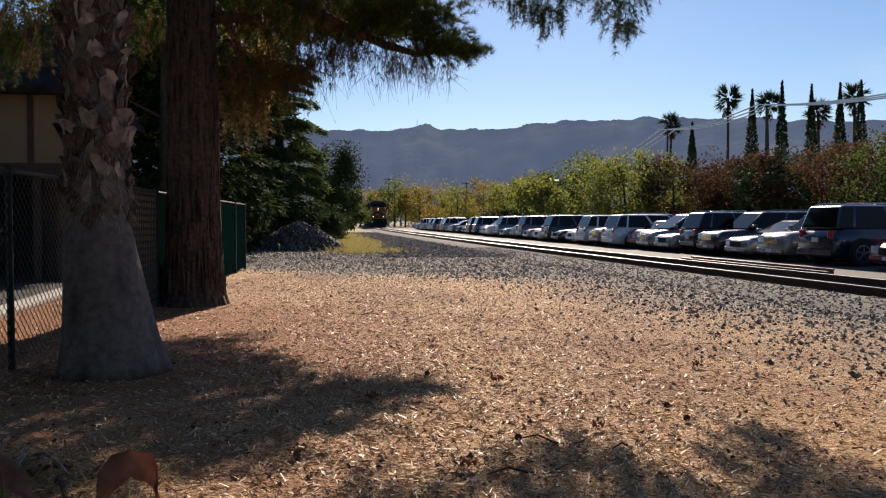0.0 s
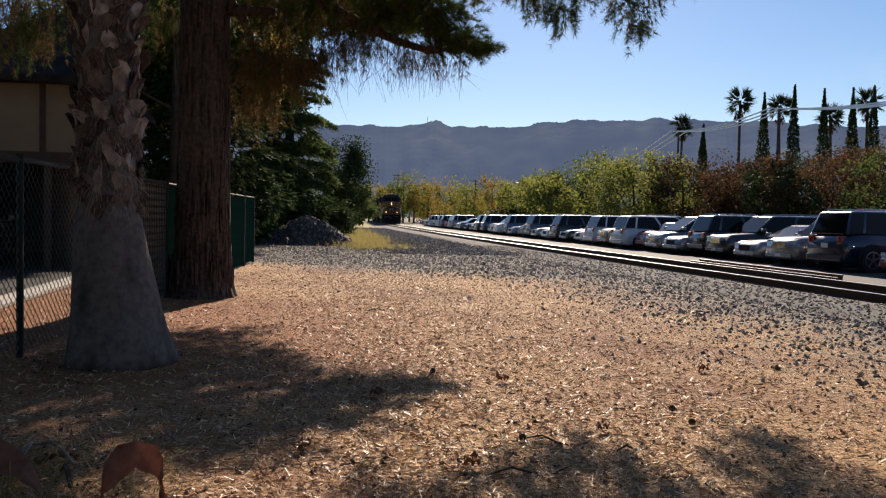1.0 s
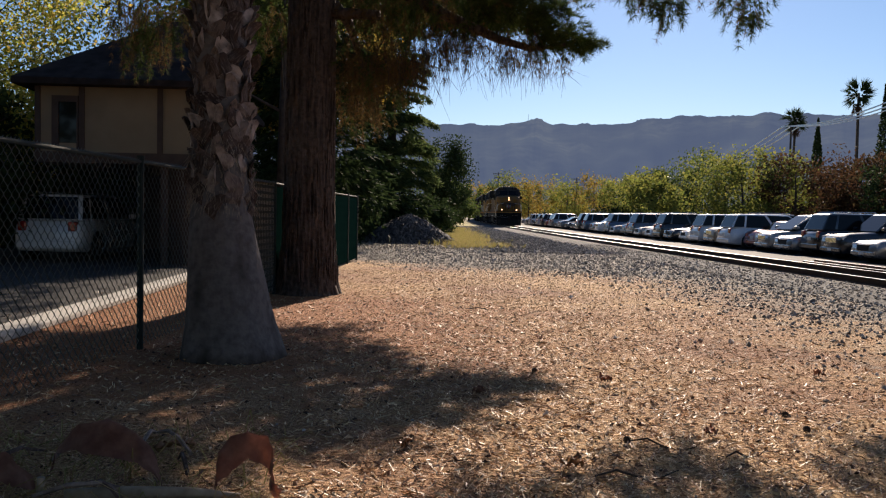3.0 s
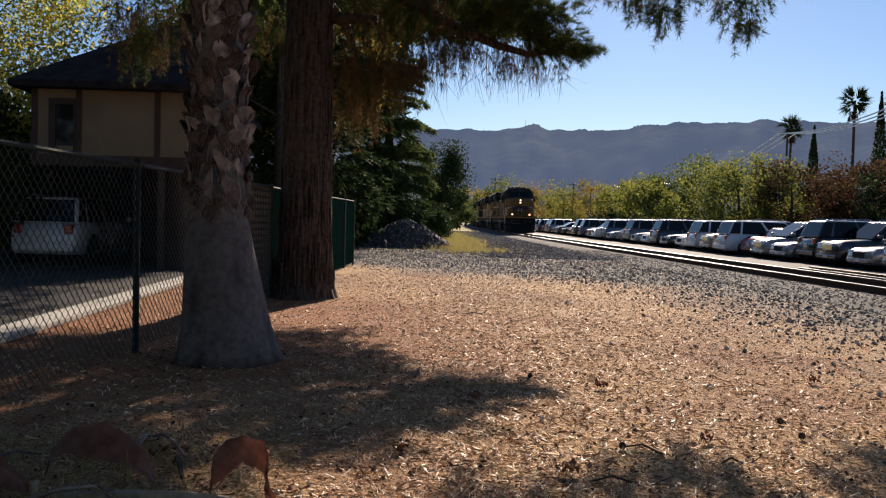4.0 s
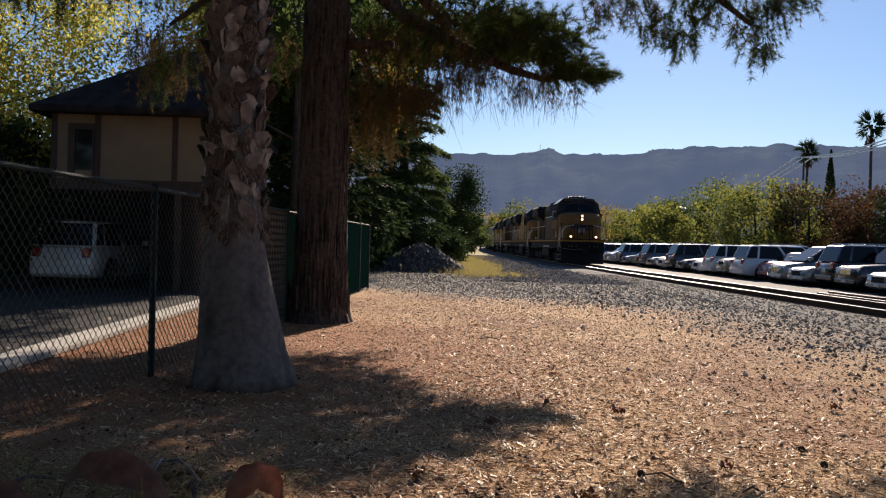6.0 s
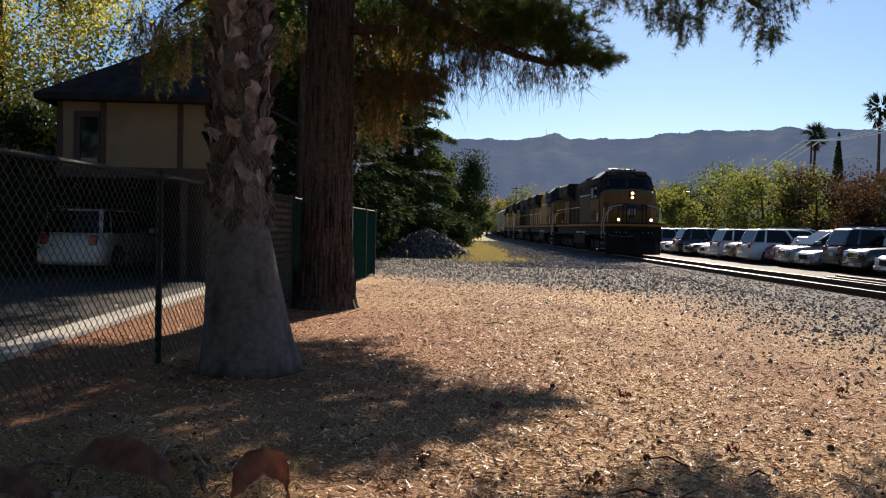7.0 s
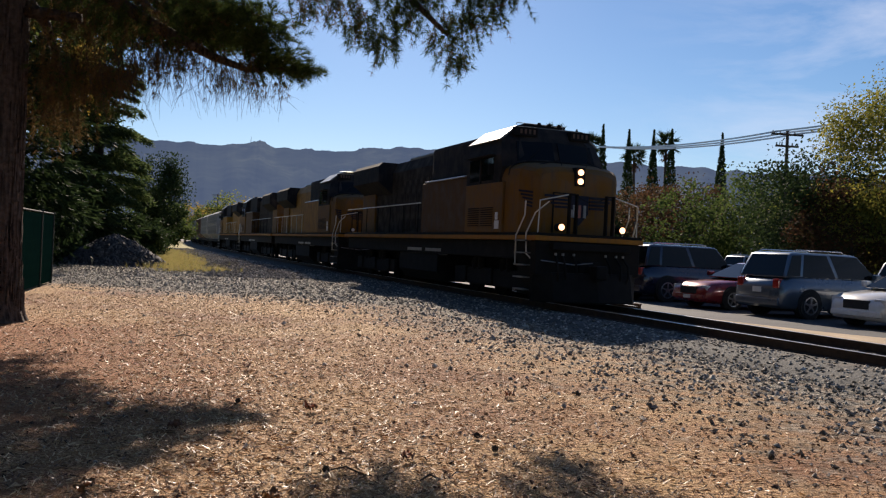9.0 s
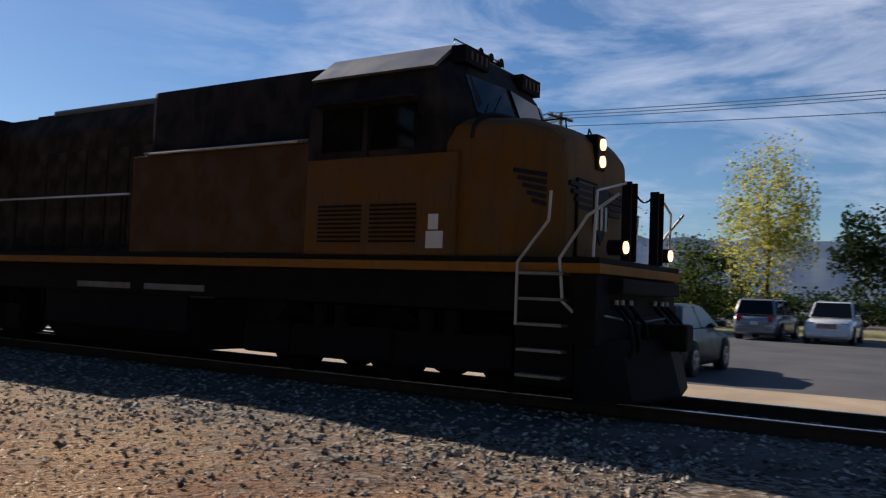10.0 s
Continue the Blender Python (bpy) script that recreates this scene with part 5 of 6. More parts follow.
def house():
    t = thing("house", pose(0, 0, 0), "tan stucco house with dark trim over a carport", "house")
    x0, x1, y0, y1 = -9.05, -5.15, 22.0, 31.0
    wall = part("upper_wall", boxed(x0, x1, y0, y1, 2.85, 4.75), STUCCO, t, "tan stucco wall")
    bm = boxed(x0 - .02, x1 + .02, y0 - .035, y0, 2.6, 2.88)
    part("trim_board", bm, DARK_TRIM, t, "dark brown trim board")
    for x in (x0, -7.95, -5.98):
        part("trim_board", boxed(x, x + .14, y0 - .03, y0, 2.88, 4.75), DARK_TRIM, t, "dark brown trim board")
    w = part("window", boxed(-8.45, -8.0, y0 - .012, y0 + .02, 3.1, 4.15), CAR_GLASS, wall, "dark narrow window")
    bm = boxed(-8.62, -8.45, y0 - .05, y0, 2.95, 4.3)
    box(bm, -8.0, -7.83 - .13, y0 - .05, y0, 2.95, 4.3)
    box(bm, -8.45, -8.0, y0 - .05, y0, 4.15, 4.3)
    part("window_frame", bm, DARK_TRIM, wall)
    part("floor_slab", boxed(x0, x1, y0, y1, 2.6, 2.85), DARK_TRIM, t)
    # hip roof with broad eaves
    e, zr = .42, 7.0
    a = [(x0 - e, y0 - e, 4.7), (x1 + e, y0 - e, 4.7), (x1 + e, y1 + e, 4.7), (x0 - e - .3, y1 + e, 4.62)]
    r0, r1 = (x0 + 2.45, 25.5, zr), (x1 - 1.0, 25.5, zr)
    bm = bmesh.new()
    vs = [bm.verts.new(p) for p in a]
    lo = [bm.verts.new((p[0], p[1], p[2] - .16)) for p in a]
    ra, rb = bm.verts.new(r0), bm.verts.new(r1)
    for f in ((vs[0], vs[1], rb, ra), (vs[1], vs[2], rb), (vs[2], vs[3], ra, rb), (vs[3], vs[0], ra)):
        bm.faces.new(f)
    for i in range(4):
        bm.faces.new((lo[i], lo[(i + 1) % 4], vs[(i + 1) % 4], vs[i]))
    bm.faces.new(lo[::-1])
    bmesh.ops.recalc_face_normals(bm, faces=bm.faces[:])
    part("roof", bm, SHINGLE, t, "dark shingled hip roof")
    # the open carport below, its walls in dark trim colour for the shade inside
    for x in (-5.9,):
        part("carport_post", boxed(x, x + .18, y0 + .05, y0 + .23, 0, 2.6), DARK_TRIM, t)
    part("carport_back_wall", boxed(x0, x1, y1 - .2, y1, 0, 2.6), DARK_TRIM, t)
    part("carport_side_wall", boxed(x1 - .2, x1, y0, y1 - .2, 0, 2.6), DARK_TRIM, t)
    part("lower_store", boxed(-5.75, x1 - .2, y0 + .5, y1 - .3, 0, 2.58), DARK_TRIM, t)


house()


# ---- vehicles ----
def car(x, y, heading, kind, color, label, plate=True, L=None, group="parked cars"):
    """A parked car; its nose points along +x before turning by heading degrees."""
    dims = {"suv": (4.85, 1.92, 1.8, 1.12, .36), "big_suv": (5.25, 2.03, 1.93, 1.2, .4), "sedan": (4.75, 1.83, 1.45, .98, .32), "hatch": (4.45, 1.8, 1.47, .98, .32), "van": (5.05, 1.96, 1.76, 1.08, .33)}[kind]
    length, W, H, belt, wr = dims
    w = W / 2
    t = thing("car", pose(x, y, 0.012, 0, 0, heading), label, "car", group)
    f, r = length / 2, -length / 2
    hood = belt - {"suv": .06, "big_suv": .03, "sedan": .12, "hatch": .1, "van": .1}[kind]
    cowl = {"suv": f - 1.3, "big_suv": f - 1.45, "sedan": f - 1.35, "hatch": f - 1.15, "van": f - .95}[kind]
    tail = {"sedan": .78}.get(kind, belt)
    gc = .22 if kind in ("suv", "big_suv") else .18
    st = [(f, .5, hood - .28, .8, gc + .12), (f - .08, .62, hood - .17, .9, gc + .04), (f - .3, .8, hood - .07, .97, gc), (cowl - .1, .9, hood + .02, 1, gc), (cowl - .5, 1, belt, 1, gc), (r + 1.0, 1, belt + .02, 1, gc), (r + .35, 1, belt, .98, gc + .02), (r + .08, 1, belt - .1, .93, gc + .06), (r, 1, belt - .3, .85, gc + .14)]
    rings = []
    for xx, _k, top, ww, low in st:
        h = w * ww
        mid = low + (top - low) * .55
        rings.append([(xx, -h * .9, low), (xx, -h * .99, low + .1), (xx, -h, mid), (xx, -h * .965, top - .07), (xx, -h * .86, top), (xx, h * .86, top), (xx, h * .965, top - .07), (xx, h, mid), (xx, h * .99, low + .1), (xx, h * .9, low)])
    body = part("body", loft(rings), color, t, smooth=True)
    # greenhouse
    rear_top = {"sedan": r + 1.55, "hatch": r + .75, "suv": r + .42, "big_suv": r + .35, "van": r + .4}[kind]
    rear_base = {"sedan": r + .75, "hatch": r + .2, "suv": r + .12, "big_suv": r + .1, "van": r + .1}[kind]
    front_top = {"sedan": cowl - 1.0, "hatch": cowl - .95, "suv": cowl - .75, "big_suv": cowl - .65, "van": cowl - 1.05}[kind]
    bw, tw = w * .93, w * (.74 if kind in ("sedan", "hatch") else .8)
    zb, zt = belt - .03, H - .03
    lo = [(cowl, -bw, zb), (cowl, bw, zb), (rear_base, bw, zb), (rear_base, -bw, zb)]
    up = [(front_top, -tw, zt), (front_top, tw, zt), (rear_top, tw, zt), (rear_top, -tw, zt)]
    bm = loft([lo, up, [(front_top - .25, -tw * .8, H), (front_top - .25, tw * .8, H), (rear_top + .2, tw * .8, H), (rear_top + .2, -tw * .8, H)]])
    bmesh.ops.bevel(bm, geom=bm.edges[:], offset=.07, segments=3, affect="EDGES", profile=.5)
    part("cabin", bm, color, t, smooth=True)

    def pane(name, a, b, c, d, o, label):
        """A pane between four corners, set a little proud and inset at its rim."""
        a, b, c, d = map(Vector, (a, b, c, d))
        m = (a + b + c + d) / 4
        n = (b - a).cross(d - a).normalized()
        if n.dot(m - Vector((0, 0, 1.0))) < 0:
            n = -n
        q = [p + (m - p).normalized() * o + n * .007 for p in (a, b, c, d)]
        k = [p - n * .02 for p in q]
        part(name, loft([k, q]), CAR_GLASS, t, label)
    pane("windscreen", lo[0], lo[1], up[1], up[0], .09, "dark windscreen")
    pane("rear_window", lo[2], lo[3], up[3], up[2], .12, "dark rear window")
    for s in (0, 1):
        A, B, C, D = (Vector(v) for v in ((lo[1], lo[2], up[2], up[1]) if s else (lo[0], lo[3], up[3], up[0])))
        cuts = (0, .46, .84, 1) if kind in ("suv", "big_suv", "van") else (0, .52, 1)
        for c0, c1 in zip(cuts, cuts[1:]):
            pane("side_window", A.lerp(B, c0), A.lerp(B, c1), D.lerp(C, c1), D.lerp(C, c0), .07, "dark side window")
        sg = 1 if s else -1
        part("mirror", box(bmesh.new(), cowl - .35, cowl - .15, sg * (w + .05) - .09, sg * (w + .05) + .09, belt, belt + .15, bevel=.04), color, t)
        part("headlamp", box(bmesh.new(), f - .32, f - .05, min(sg * w * .52, sg * w * .87), max(sg * w * .52, sg * w * .87), hood - .3, hood - .15, bevel=.03), HEAD_CLEAR, t, "clear headlamp")
        zt_ = belt - .32
        part("tail_lamp", box(bmesh.new(), r - .012, r + .2, min(sg * w * .58, sg * w * .82), max(sg * w * .58, sg * w * .82), zt_, zt_ + (.16 if kind in ("sedan", "hatch") else .26), bevel=.04), TAIL_RED, t, "red tail lamp")
        if kind in ("suv", "big_suv"):
            part("roof_rail", tube([(front_top - .3, sg * tw * .82, H - .01), (front_top - .45, sg * tw * .82, H + .05), (rear_top + .3, sg * tw * .82, H + .05), (rear_top + .15, sg * tw * .82, H - .01)], .018, 5), CHROME, t, "roof rail")
        for xx in (f - .92, r + .95):
            part("wheel_arch", drum("y", (xx, sg * (w - .09), wr + .03), wr * 1.17, .1, 20), TYRE, body)
            wh = part("wheel", drum("y", (xx, sg * (w - .07), wr), wr, .105, 22), TYRE, t, "black tyre and alloy rim")
            bm = bmesh.new()
            drum("y", (xx, sg * (w + .03), wr), wr * .2, .012, 12, bm)
            for k in range(5):
                a = k * 1.2566 + .3
                tube([(xx, sg * (w + .03), wr), (xx + math.cos(a) * wr * .62, sg * (w + .028), wr + math.sin(a) * wr * .62)], .035, 4, bm)
            ring = [(xx + math.cos(a) * wr * .64, sg * (w + .03), wr + math.sin(a) * wr * .64) for a in (2 * math.pi * k / 16 for k in range(17))]
            tube(ring, .022, 4, bm)
            part("rim", bm, ALLOY, wh)
    part("grille", box(bmesh.new(), f - .06, f + .012, -w * .42, w * .42, hood - .42, hood - .2, bevel=.02), TYRE if kind in ("sedan", "hatch") else CHROME, t, "grille")
    part("front_bumper", box(bmesh.new(), f - .2, f + .05, -w * .8, w * .8, gc + .1, gc + .25, bevel=.04), color, t)
    part("rear_bumper", box(bmesh.new(), r - .06, r + .2, -w * .85, w * .85, gc + .12, gc + .32, bevel=.04), color, t)
    part("rear_plate", box(bmesh.new(), r - .066 + .05, r + .02, -.16, .16, belt - .45, belt - .3), WHITE_PAINT, t, "pale plate with plain bar")
    part("front_plate", box(bmesh.new(), f + .05, f + .06, -.16, .16, gc + .12, gc + .23), WHITE_PAINT, t, "pale plate with plain bar")
    return t


def carpaint(name, c, metal=0.35, rough=0.22):
    return paint(name, c, rough, metal, 0.12, 1.0)


CP = {
    "white": carpaint("white_car_paint", (0.72, 0.72, 0.72), 0), "silver": carpaint("silver_car_paint", (0.3, 0.3, 0.3), .6),
    "grey": carpaint("grey_car_paint", (0.13, 0.135, 0.145), .5), "black": carpaint("black_car_paint", (0.015, 0.015, 0.017), 0),
    "navy": carpaint("navy_car_paint", (0.012, 0.016, 0.04), .3), "red": carpaint("red_car_paint", (0.25, 0.015, 0.02), .2),
    "blue_grey": carpaint("blue_grey_car_paint", (0.1, 0.135, 0.18), .5), "beige": carpaint("beige_car_paint", (0.24, 0.21, 0.17), .5),
    "teal": paint("dark_green_car_paint", (0.008, 0.018, 0.018), .4, 0, .12, .25),
}
KIND_WORD = {"suv": "SUV", "big_suv": "large SUV", "sedan": "sedan", "hatch": "hatchback", "van": "minivan"}


def parked(x, y, nose_to_track, kind, color, turn=0.0):
    word = {"teal": "dark green", "blue_grey": "blue-grey"}.get(color, color)
    car(x, y, (180 if nose_to_track else 0) + turn, kind, CP[color], "%s %s parked %s the track on asphalt" % (word, KIND_WORD[kind], "nose towards" if nose_to_track else "tail towards"))


ROW = [
    (5.7, 0, "hatch", "teal"), (7.95, 1, "sedan", "black"), (10.2, 0, "suv", "grey"), (12.65, 0, "suv", "grey"), (15.15, 1, "hatch", "white"),
    (18.25, 0, "suv", "blue_grey"), (21.0, 1, "sedan", "red"), (24.35, 0, "big_suv", "navy"), (26.95, 1, "suv", "silver"), (29.4, 1, "sedan", "silver"), (31.8, 1, "suv", "black"),
    (33.95, 0, "suv", "black"), (36.0, 1, "sedan", "silver"), (38.15, 1, "van", "silver"), (40.3, 0, "sedan", "red"), (42.5, 0, "van", "white"),
    (45.0, 1, "suv", "beige"), (47.6, 0, "van", "white"), (50.2, 1, "sedan", "white"), (52.7, 1, "sedan", "black"), (55.2, 0, "suv", "black"), (57.8, 1, "sedan", "white"),
    (60.4, 1, "sedan", "silver"), (63, 0, "suv", "grey"), (65.6, 0, "sedan", "black"), (68.2, 1, "sedan", "silver"), (70.8, 0, "suv", "blue_grey"), (73.4, 1, "suv", "white"), (76, 0, "sedan", "black"),
]


def lot():
    rng = random.Random(12)
    for y, nose, kind, color in ROW:
        off = 17.0 + curve_x(y) * .9 + {"big_suv": .15}.get(kind, 0) + rng.uniform(-.2, .25)
        parked(off + 2.35, y, nose, kind, color, rng.uniform(-2, 2))
    y = 78.5
    cols = ["white", "silver", "grey", "black", "white", "beige", "blue_grey", "red", "silver"]
    kinds = ["sedan", "suv", "sedan", "hatch", "suv", "van"]
    while y < 140:
        parked(17.0 + curve_x(y) + 2.35 + rng.uniform(-.2, .3), y, rng.random() < .5, rng.choice(kinds), rng.choice(cols), rng.uniform(-2, 2))
        y += 2.75
    # the second row across the aisle
    for y, kind, color in ((5.2, "suv", "white"), (8.0, "suv", "silver"), (11.0, "sedan", "blue_grey"), (13.9, "suv", "white"), (17, "van", "silver"), (20, "sedan", "grey"), (23.4, "suv", "grey"), (26.5, "van", "white"), (31, "sedan", "silver"), (37, "suv", "grey"), (43, "suv", "white")):
        parked(41.5 if y < 9 else 34.5, y, y < 6, kind, color, rng.uniform(-3, 3))


lot()
t_suv = car(-8.9, 25.2, 86, "suv", CP["white"], "white SUV parked under the house's carport", group="")


# ---- trees, poles and wires round about ----
conifer(-4.4, 47, 19, 6.5, DARK_LEAF, 15000, 31, "tall dark conifer with drooping boughs", .42)
conifer(-.2, 51, 17, 3.3, SPRAY_LEAF, 56000, 32, "dark conifer with sunlit tips beside the track", .23)
conifer(-9.5, 45, 17, 5.5, DARK_LEAF, 9000, 33, "tall dark conifer behind the fence", .4)
conifer(-3.3, 35.5, 17, 3.6, DARK_LEAF, 15000, 35, "dark conifer close behind the fence", .36)
tree(4.3, 66, 7.6, 2.1, 3.3, 4.1, DARK_LEAF, .17, 16000, 34, "rounded dark green tree beside the track", clumps=54, tight=.17)
for k_, (x_, y_, h_) in enumerate(((-2.6, 40.5, 4.2), (-2.3, 45.5, 3.4), (-.8, 48.6, 2.6), (1.6, 52, 2.6), (-4.4, 41.5, 4.6), (-6.5, 39, 5.0))):
    tree(x_, y_, h_, 1.8, h_ * .5, h_ * .48, DARK_LEAF, .2, 7000, 760 + k_, "dark leafy shrub under the conifers", "shrub", clumps=28, group="shrubs under the conifers")
tree(6.3, 92, 5, 2.2, 2.0, 2.6, GREEN_LEAF, .35, 4000, 37, "green shrubby tree beside the track", clumps=26)
tree(8.0, 150, 9, 4, 4, 5, GREEN_LEAF, .6, 4000, 137, "green tree far along the track", clumps=26)
tree(-13.0, 27, 11, 4.2, 4.6, 7.0, YELLOW_LEAF, .135, 38000, 38, "yellow-green autumn tree behind the house", clumps=80, tight=.17)
tree(-15.5, 33, 8.5, 4.5, 3.2, 4.8, LIGHT_LEAF, .17, 14000, 39, "light green tree beside the house", clumps=50)
tree(-8.5, 38, 12, 4.2, 3.6, 8.6, LIGHT_LEAF, .16, 22000, 40, "light green tree rising behind the roof", clumps=46)
# this crown is added here to throw shade on the driveway
tree(-3.7, 28.5, 12.5, 3.3, 2.6, 9.9, GREEN_LEAF, .2, 7000, 144, "green tree close beside the house", clumps=44, r=.2)
tree(-4.2, 40, 13, 4.0, 4.0, 9.4, GOLD_LEAF, .16, 16000, 41, "golden tree behind the house", clumps=46)
for k_, (x_, y_) in enumerate(((-10.6, 22.5), (-12.6, 24.5), (-11.2, 28.0), (-14.0, 20.5), (-13.6, 30.0), (-10.4, 32.5))):
    tree(x_, y_, 4.6, 1.7, 2.3, 2.4, DARK_LEAF, .18, 5000, 740 + k_, "dark leafy shrub beside the house", "shrub", clumps=26, group="shrubs beside the house")
tagged(part("garden_fence", boxed(-19, -9.4, 33.6, 33.7, 0, 3.2), WOOD_POLE), "dark board fence at the back of the garden", "fence", kind="structure")
# unseen trees added beside and behind the camera to close off place and light
for k_, (x_, y_, h_) in enumerate(((-3.5, -24, 12), (8.5, -26, 12), (19, -32, 12), (-13, -26, 13), (-21, -16, 15), (-24, -7, 16), (-25, 1, 15), (-25, 9, 16), (-25, 17, 15), (30, -26, 10), (42, -22, 10))):
    tree(x_, y_, h_, 4.8, h_ * .46, h_ * .53, DARK_LEAF, .7, 1200, 700 + k_, "unseen dark green leafy tree added to close off light", clumps=44, group="grove by the track")
# unseen broad crowns, added to shut out the sky above fence and palm
for k_, (x_, y_, h_, r_) in enumerate(((-6.6, 5.2, 14.5, 5.4), (-5.2, -2.5, 14, 6.0), (-1.0, -5.0, 14, 6.0), (4.6, -5.5, 14, 6.4), (-1.6, -2.2, 16.5, 6.8))):
    tree(x_, y_, h_, r_, 2.0, h_ - 3.0, DARK_LEAF, .75, 2600, 780 + k_, "unseen broad-crowned tree added to block the sky", clumps=60, hollow=.1, tight=.2, r=.3, group="grove by the track")
# one more unseen tree, added to keep sky light off the driveway side
tree(-7.5, 3.0, 10, 4.5, 3.2, 7.8, GREEN_LEAF, .4, 5000, 43, "unseen leafy tree added to block sky by the driveway", clumps=40)


def far_trees():
    rng = random.Random(8)
    # the golden belt that closes the view along the track
    for k in range(34):
        b = 4.6 + 0.43 * k + rng.uniform(-.15, .15)
        d = rng.uniform(190, 260)
        h = rng.uniform(6.5, 12) * (1.0 if b > 6 else .8)
        mat = rng.choice([GOLD_LEAF, GOLD_LEAF, OLIVE_LEAF, GREEN_LEAF, LIGHT_LEAF])
        lab = {GOLD_LEAF: "golden autumn tree in the far belt", OLIVE_LEAF: "olive-yellow autumn tree in the far belt", GREEN_LEAF: "green tree in the far belt", LIGHT_LEAF: "light green tree in the far belt"}[mat]
        tree(d * math.sin(radians(b)), d * math.cos(radians(b)), h, h * .42, h * .45, h * .54, mat, .46, 1800, 200 + k, lab, clumps=30, tight=.17, limbs=6, r=.22, group="far tree belt")
    # the mixed wood beyond the lot
    for k in range(46):
        b = 15.5 + 1.05 * k + rng.uniform(-.4, .4)
        d = rng.uniform(78, 120) if b < 44 else rng.uniform(58, 84)
        e = float(np.interp(b, [15, 19.5, 20.2, 24.5, 25.2, 33, 36, 39, 46, 52, 64], [3.0, 3.2, 4.5, 4.5, 3.8, 3.9, 5.0, 5.8, 5.6, 4.6, 4.0]))
        h = d * math.tan(radians(e * rng.uniform(.84, 1.06))) + 1.5
        u = rng.random()
        if b < 25:
            mat = LIGHT_LEAF if u < .55 else GREEN_LEAF
        elif b < 38:
            mat = RUSSET_LEAF if u < .6 else (GREEN_LEAF if u < .8 else DARK_LEAF)
        else:
            mat = GREEN_LEAF if u < .45 else (DARK_LEAF if u < .7 else (LIGHT_LEAF if u < .85 else RUSSET_LEAF))
        lab = {LIGHT_LEAF: "light green tree beyond the parking lot", GREEN_LEAF: "green tree beyond the parking lot", RUSSET_LEAF: "russet-leaved tree beyond the parking lot", DARK_LEAF: "dark green tree beyond the parking lot"}[mat]
        tree(d * math.sin(radians(b)), d * math.cos(radians(b)), h, h * .52, h * .48, h * .54, mat, .32, 3500, 300 + k, lab, clumps=44, tight=.15, hollow=.5, limbs=7, r=.2, group="wood beyond the lot")
    # low hedge and understorey closing the gaps
    for k in range(60):
        b = 14 + 1.35 * k + rng.uniform(-.3, .3)
        d = rng.uniform(96, 126) if b < 44 else (rng.uniform(70, 90) if b < 60 else rng.uniform(74, 96))
        h = rng.uniform(3.0, 5.0) if b < 60 else rng.uniform(2.2, 3.6)
        tree(d * math.sin(radians(b)), d * math.cos(radians(b)), h, 3.2, h * .55, h * .45, DARK_LEAF, .4, 900, 400 + k, "dark hedge shrub beyond the parking lot", "shrub", clumps=20, limbs=4, r=.08, group="hedge beyond the lot")


far_trees()


def fan_palm(b, d, elev, seed):
    """A tall, thin fan palm on the skyline."""
    rng = np.random.default_rng(seed)
    h = d * math.tan(radians(elev)) + 1.4
    x, y = d * math.sin(radians(b)), d * math.cos(radians(b))
    t = thing("fan_palm", pose(x, y, 0), "tall thin fan palm on the skyline", "palm tree", "skyline palms")
    part("trunk", tube([(0, 0, 0), (rng.normal() * .3, 0, h * .5), (rng.normal() * .2, 0, h - 1.6)], [.42, .3, .26], 8), TWIG, t)
    pts, dirs = [], []
    for k in range(46):
        a, e = rng.uniform(0, 6.28), rng.uniform(-1.0, 1.25)
        dd = np.array([math.cos(a) * math.cos(e), math.sin(a) * math.cos(e), math.sin(e)])
        pts.append(np.array([0, 0, h - 1.9]) + dd * rng.uniform(.5, 1.9))
        dirs.append(dd)
    needle_mesh("fan_leaves", np.array(pts), np.array(dirs) * 1.5, 18, 1.9, .22, DARK_LEAF, t, rng, .45)
    sk = [np.array([rng.normal() * .5, rng.normal() * .5, h - 3.4 - rng.uniform(0, 1.8)]) for k in range(50)]
    needle_mesh("dead_skirt", np.array(sk), np.tile([0, 0, -1.0], (50, 1)), 7, .9, .12, RUSSET_LEAF, t, rng, .4)


for b_, d_, e_, s_ in ((25.6, 205, 7.2, 1), (29.1, 180, 8.7, 2), (31.5, 190, 8.3, 3), (34.4, 200, 7.6, 5), (36.4, 190, 8.4, 6)):
    fan_palm(b_, d_, e_ - .4, 500 + s_)


def cypress(b, d, elev, seed):
    rng = np.random.default_rng(seed)
    h = d * math.tan(radians(elev)) + 1.4
    t = thing("cypress_tree", pose(d * math.sin(radians(b)), d * math.cos(radians(b)), 0), "narrow dark cypress spire", "tree", "skyline cypresses")
    part("trunk", tube([(0, 0, 0), (0, 0, h * .9)], [.25, .05], 6), TWIG, t)
    f = rng.uniform(0, 1, 3200)
    r = 1.55 * np.clip(np.sin(np.pi * np.minimum(1, (f * .93 + .07)) ** 0.75), 0, 1) * rng.uniform(.5, 1, 3200)
    a = rng.uniform(0, 6.28, 3200)
    leaf_mesh("crown", np.stack([r * np.cos(a), r * np.sin(a), f * h], 1), .6, DARK_LEAF, t, rng, -1.2, .5)


